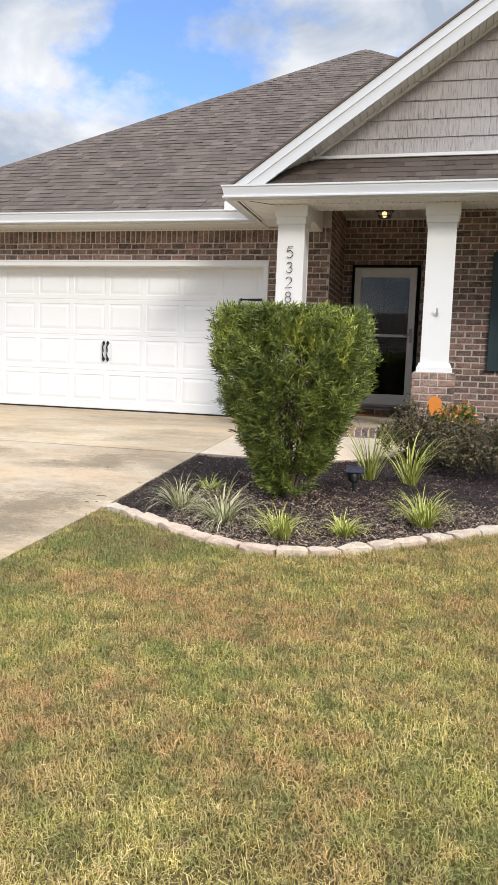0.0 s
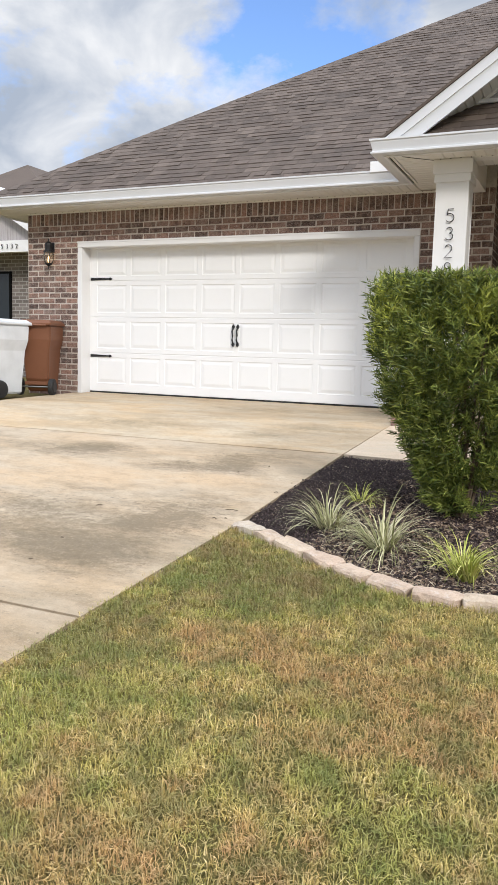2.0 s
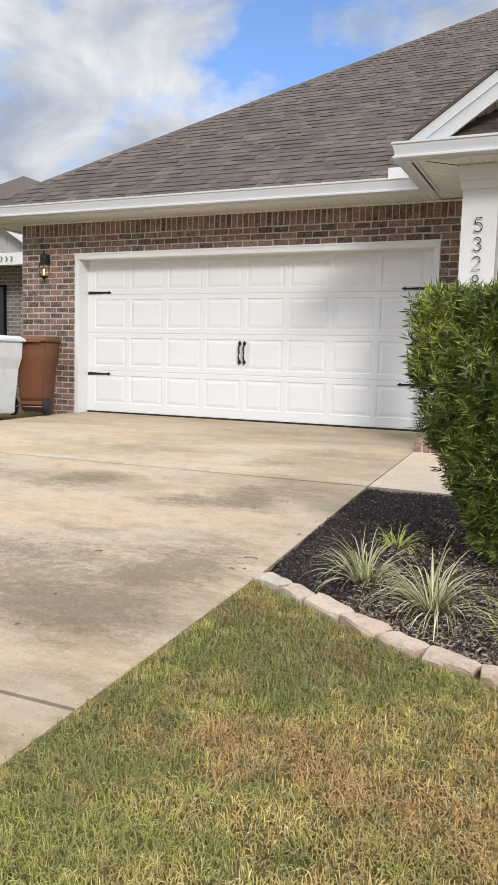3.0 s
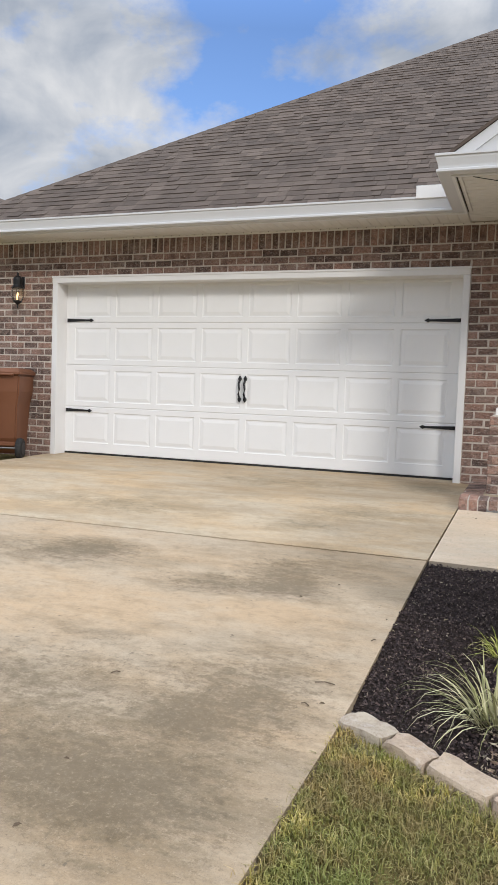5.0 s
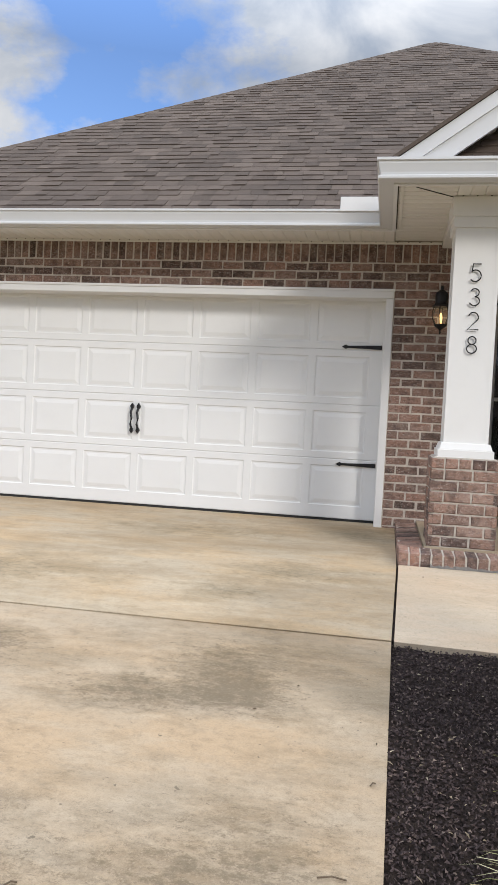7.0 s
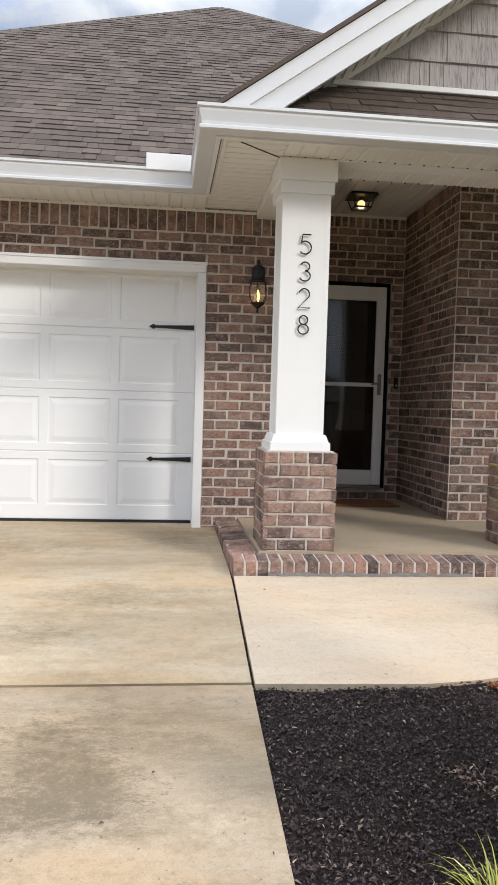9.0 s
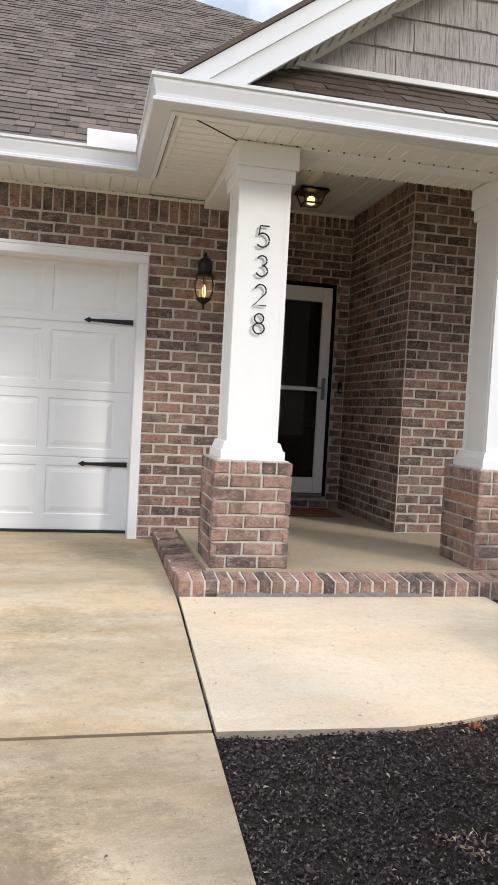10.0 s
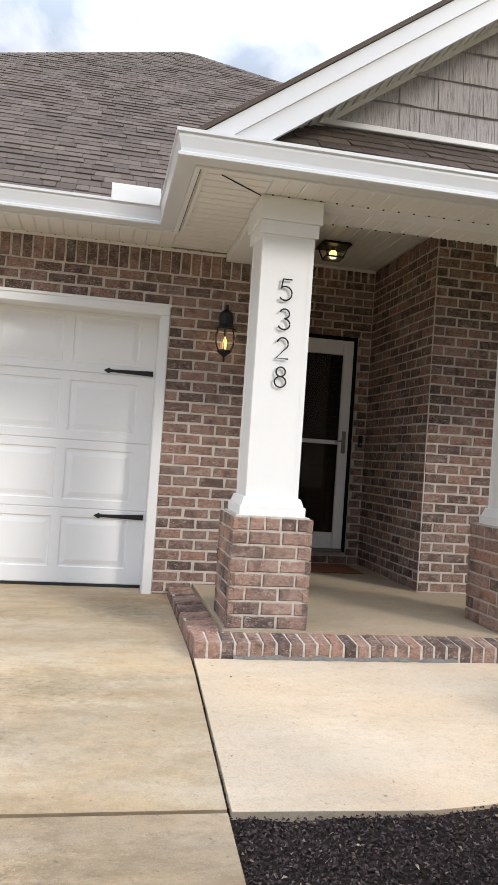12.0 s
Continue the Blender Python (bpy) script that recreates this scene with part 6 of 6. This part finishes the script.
# ---- lawn blades ----
rng = np.random.default_rng(12)
per = 14
gx, gy = rng.uniform(-0.45, 6.4, 82000), rng.uniform(-10.6, -4.3, 82000)
thin = rng.random(82000) > np.maximum((gx - 4.3) / 2.1, (-8.8 - gy) / 1.8)
gx, gy = gx[thin], gy[thin]
clumps = len(gx)
cx0, cy0 = np.repeat(gx, per), np.repeat(gy, per)
n = clumps * per
ox, oy = rng.normal(0, 0.02, n), rng.normal(0, 0.02, n)
bx, by = cx0 + ox, cy0 + oy
edge = np.interp(bx, EX, EY)
ok = (by < edge - 0.05) & (bx > np.interp(by, DY, DX) + rng.normal(0.0, 0.012, n))
bx, by, ox, oy = bx[ok], by[ok], ox[ok], oy[ok]
tall = np.repeat(rng.uniform(0.65, 1.25, clumps), per)[ok]
n = len(bx)
bz = np.interp(by, GY, GH) - 0.02
ht = rng.uniform(0.016, 0.044, n) * (1 + 0.5 * (rng.random(n) < 0.06)) * tall
az, ln, w = np.arctan2(oy, ox) + rng.normal(0, 1.2, n), rng.uniform(0.15, 1.3, n), rng.uniform(0.0010, 0.0023, n)
dx, dy = np.cos(az), np.sin(az)
sx2, sy2 = -dy * w, dx * w
P = np.stack([bx, by, bz], 1)
S = np.stack([sx2, sy2, np.zeros(n)], 1)
mid = P + np.stack([dx * ln * ht * 0.35, dy * ln * ht * 0.35, ht * 0.6], 1)
tip = P + np.stack([dx * ln * ht, dy * ln * ht, ht * (1.05 - 0.42 * ln)], 1)
V = np.stack([P - S, P + S, mid + S * 0.8, mid - S * 0.8, tip], 1).reshape(-1, 3)
i = np.arange(n)[:, None] * 5
F = (i + [0, 1, 2, 3]).tolist() + (i + [3, 2, 4]).tolist()
tagged(raw("lawn", V, F, M_BLADE), "short patchy lawn grass, green with dry brown patches", "grass", kind="stuff")

# ---- bricks and shingles ----
lay(wall_south, (0, 0, 0), 0.0, g_pieces, lambda u, z: u > -0.75)
near_all = lambda u, z: True
lay(wall_porch_west, (RX0, 0.0, 0), math.pi / 2, running(0.0, RY, PF, PF + 35 * COURSE) + soldiers(0.0, RY, PF + 35 * COURSE, CEIL), lambda u, z: False)
lay(wall_porch_north, (0, RY, 0), 0.0, running(RX0, RX1, PF, PF + 35 * COURSE, [(1.0, 2.03, 0.2, 2.37)]) + soldiers(RX0, RX1, PF + 35 * COURSE, CEIL), near_all)
lay(wall_porch_east, (RX1, 0.0, 0), -math.pi / 2, running(-RY, 0.0, PF, PF + 35 * COURSE) + soldiers(-RY, 0.0, PF + 35 * COURSE, CEIL), near_all)
lay(wall_wing, (0, 0, 0), 0.0, running(RX1, 6.9, PF - COURSE, PF + 35 * COURSE, shift=RX1) + soldiers(RX1, 6.9, PF + 35 * COURSE, CEIL), lambda u, z: u < 3.05)
lay(wall_west, (-5.96, 0.0, 0), -math.pi / 2, running(-3.0, 0.0, ZB - COURSE, DOOR_H + 3 * COURSE), lambda u, z: False)

slope_up = (APEX - Vector((APEX.x, -0.47, EZ))).normalized()
run_len = (APEX - Vector((APEX.x, -0.47, EZ))).length
hip = lambda s: (c_fl.x + (APEX.x - c_fl.x) * s / run_len, c_fr.x + (APEX.x - c_fr.x) * s / run_len)
valley = lambda s: -0.05 + s * slope_up.y + 0.04
over = int(3.45 / slope_up.y / 0.143)
origin = Vector((0, -0.50, EZ - 0.012))
shingles(roof, origin, Vector((1, 0, 0)), slope_up, over, 0.143, lambda s: (hip(s + 0.17)[0], valley(s)), lambda u, s: -2.2 < u and s < 2.3, 17)
shingles(roof, origin, Vector((1, 0, 0)), slope_up, over, 0.143, lambda s: (2 * XC - valley(s), hip(s)[1]), lambda u, s: False, 19)
shingles(roof, origin + slope_up * over * 0.143, Vector((1, 0, 0)), slope_up, int(run_len / 0.143) - over, 0.143, lambda s: hip(min(s + over * 0.143 + 0.17, run_len)), lambda u, s: False, 20)
shingles(pent, Vector((0, -1.79, 2.79)), Vector((1, 0, 0)), pent_up, 5, 0.143, lambda s: (0.05 + s * 0.3, 2 * XC - 0.05 - s * 0.3), lambda u, s: u < 3.0, 18)
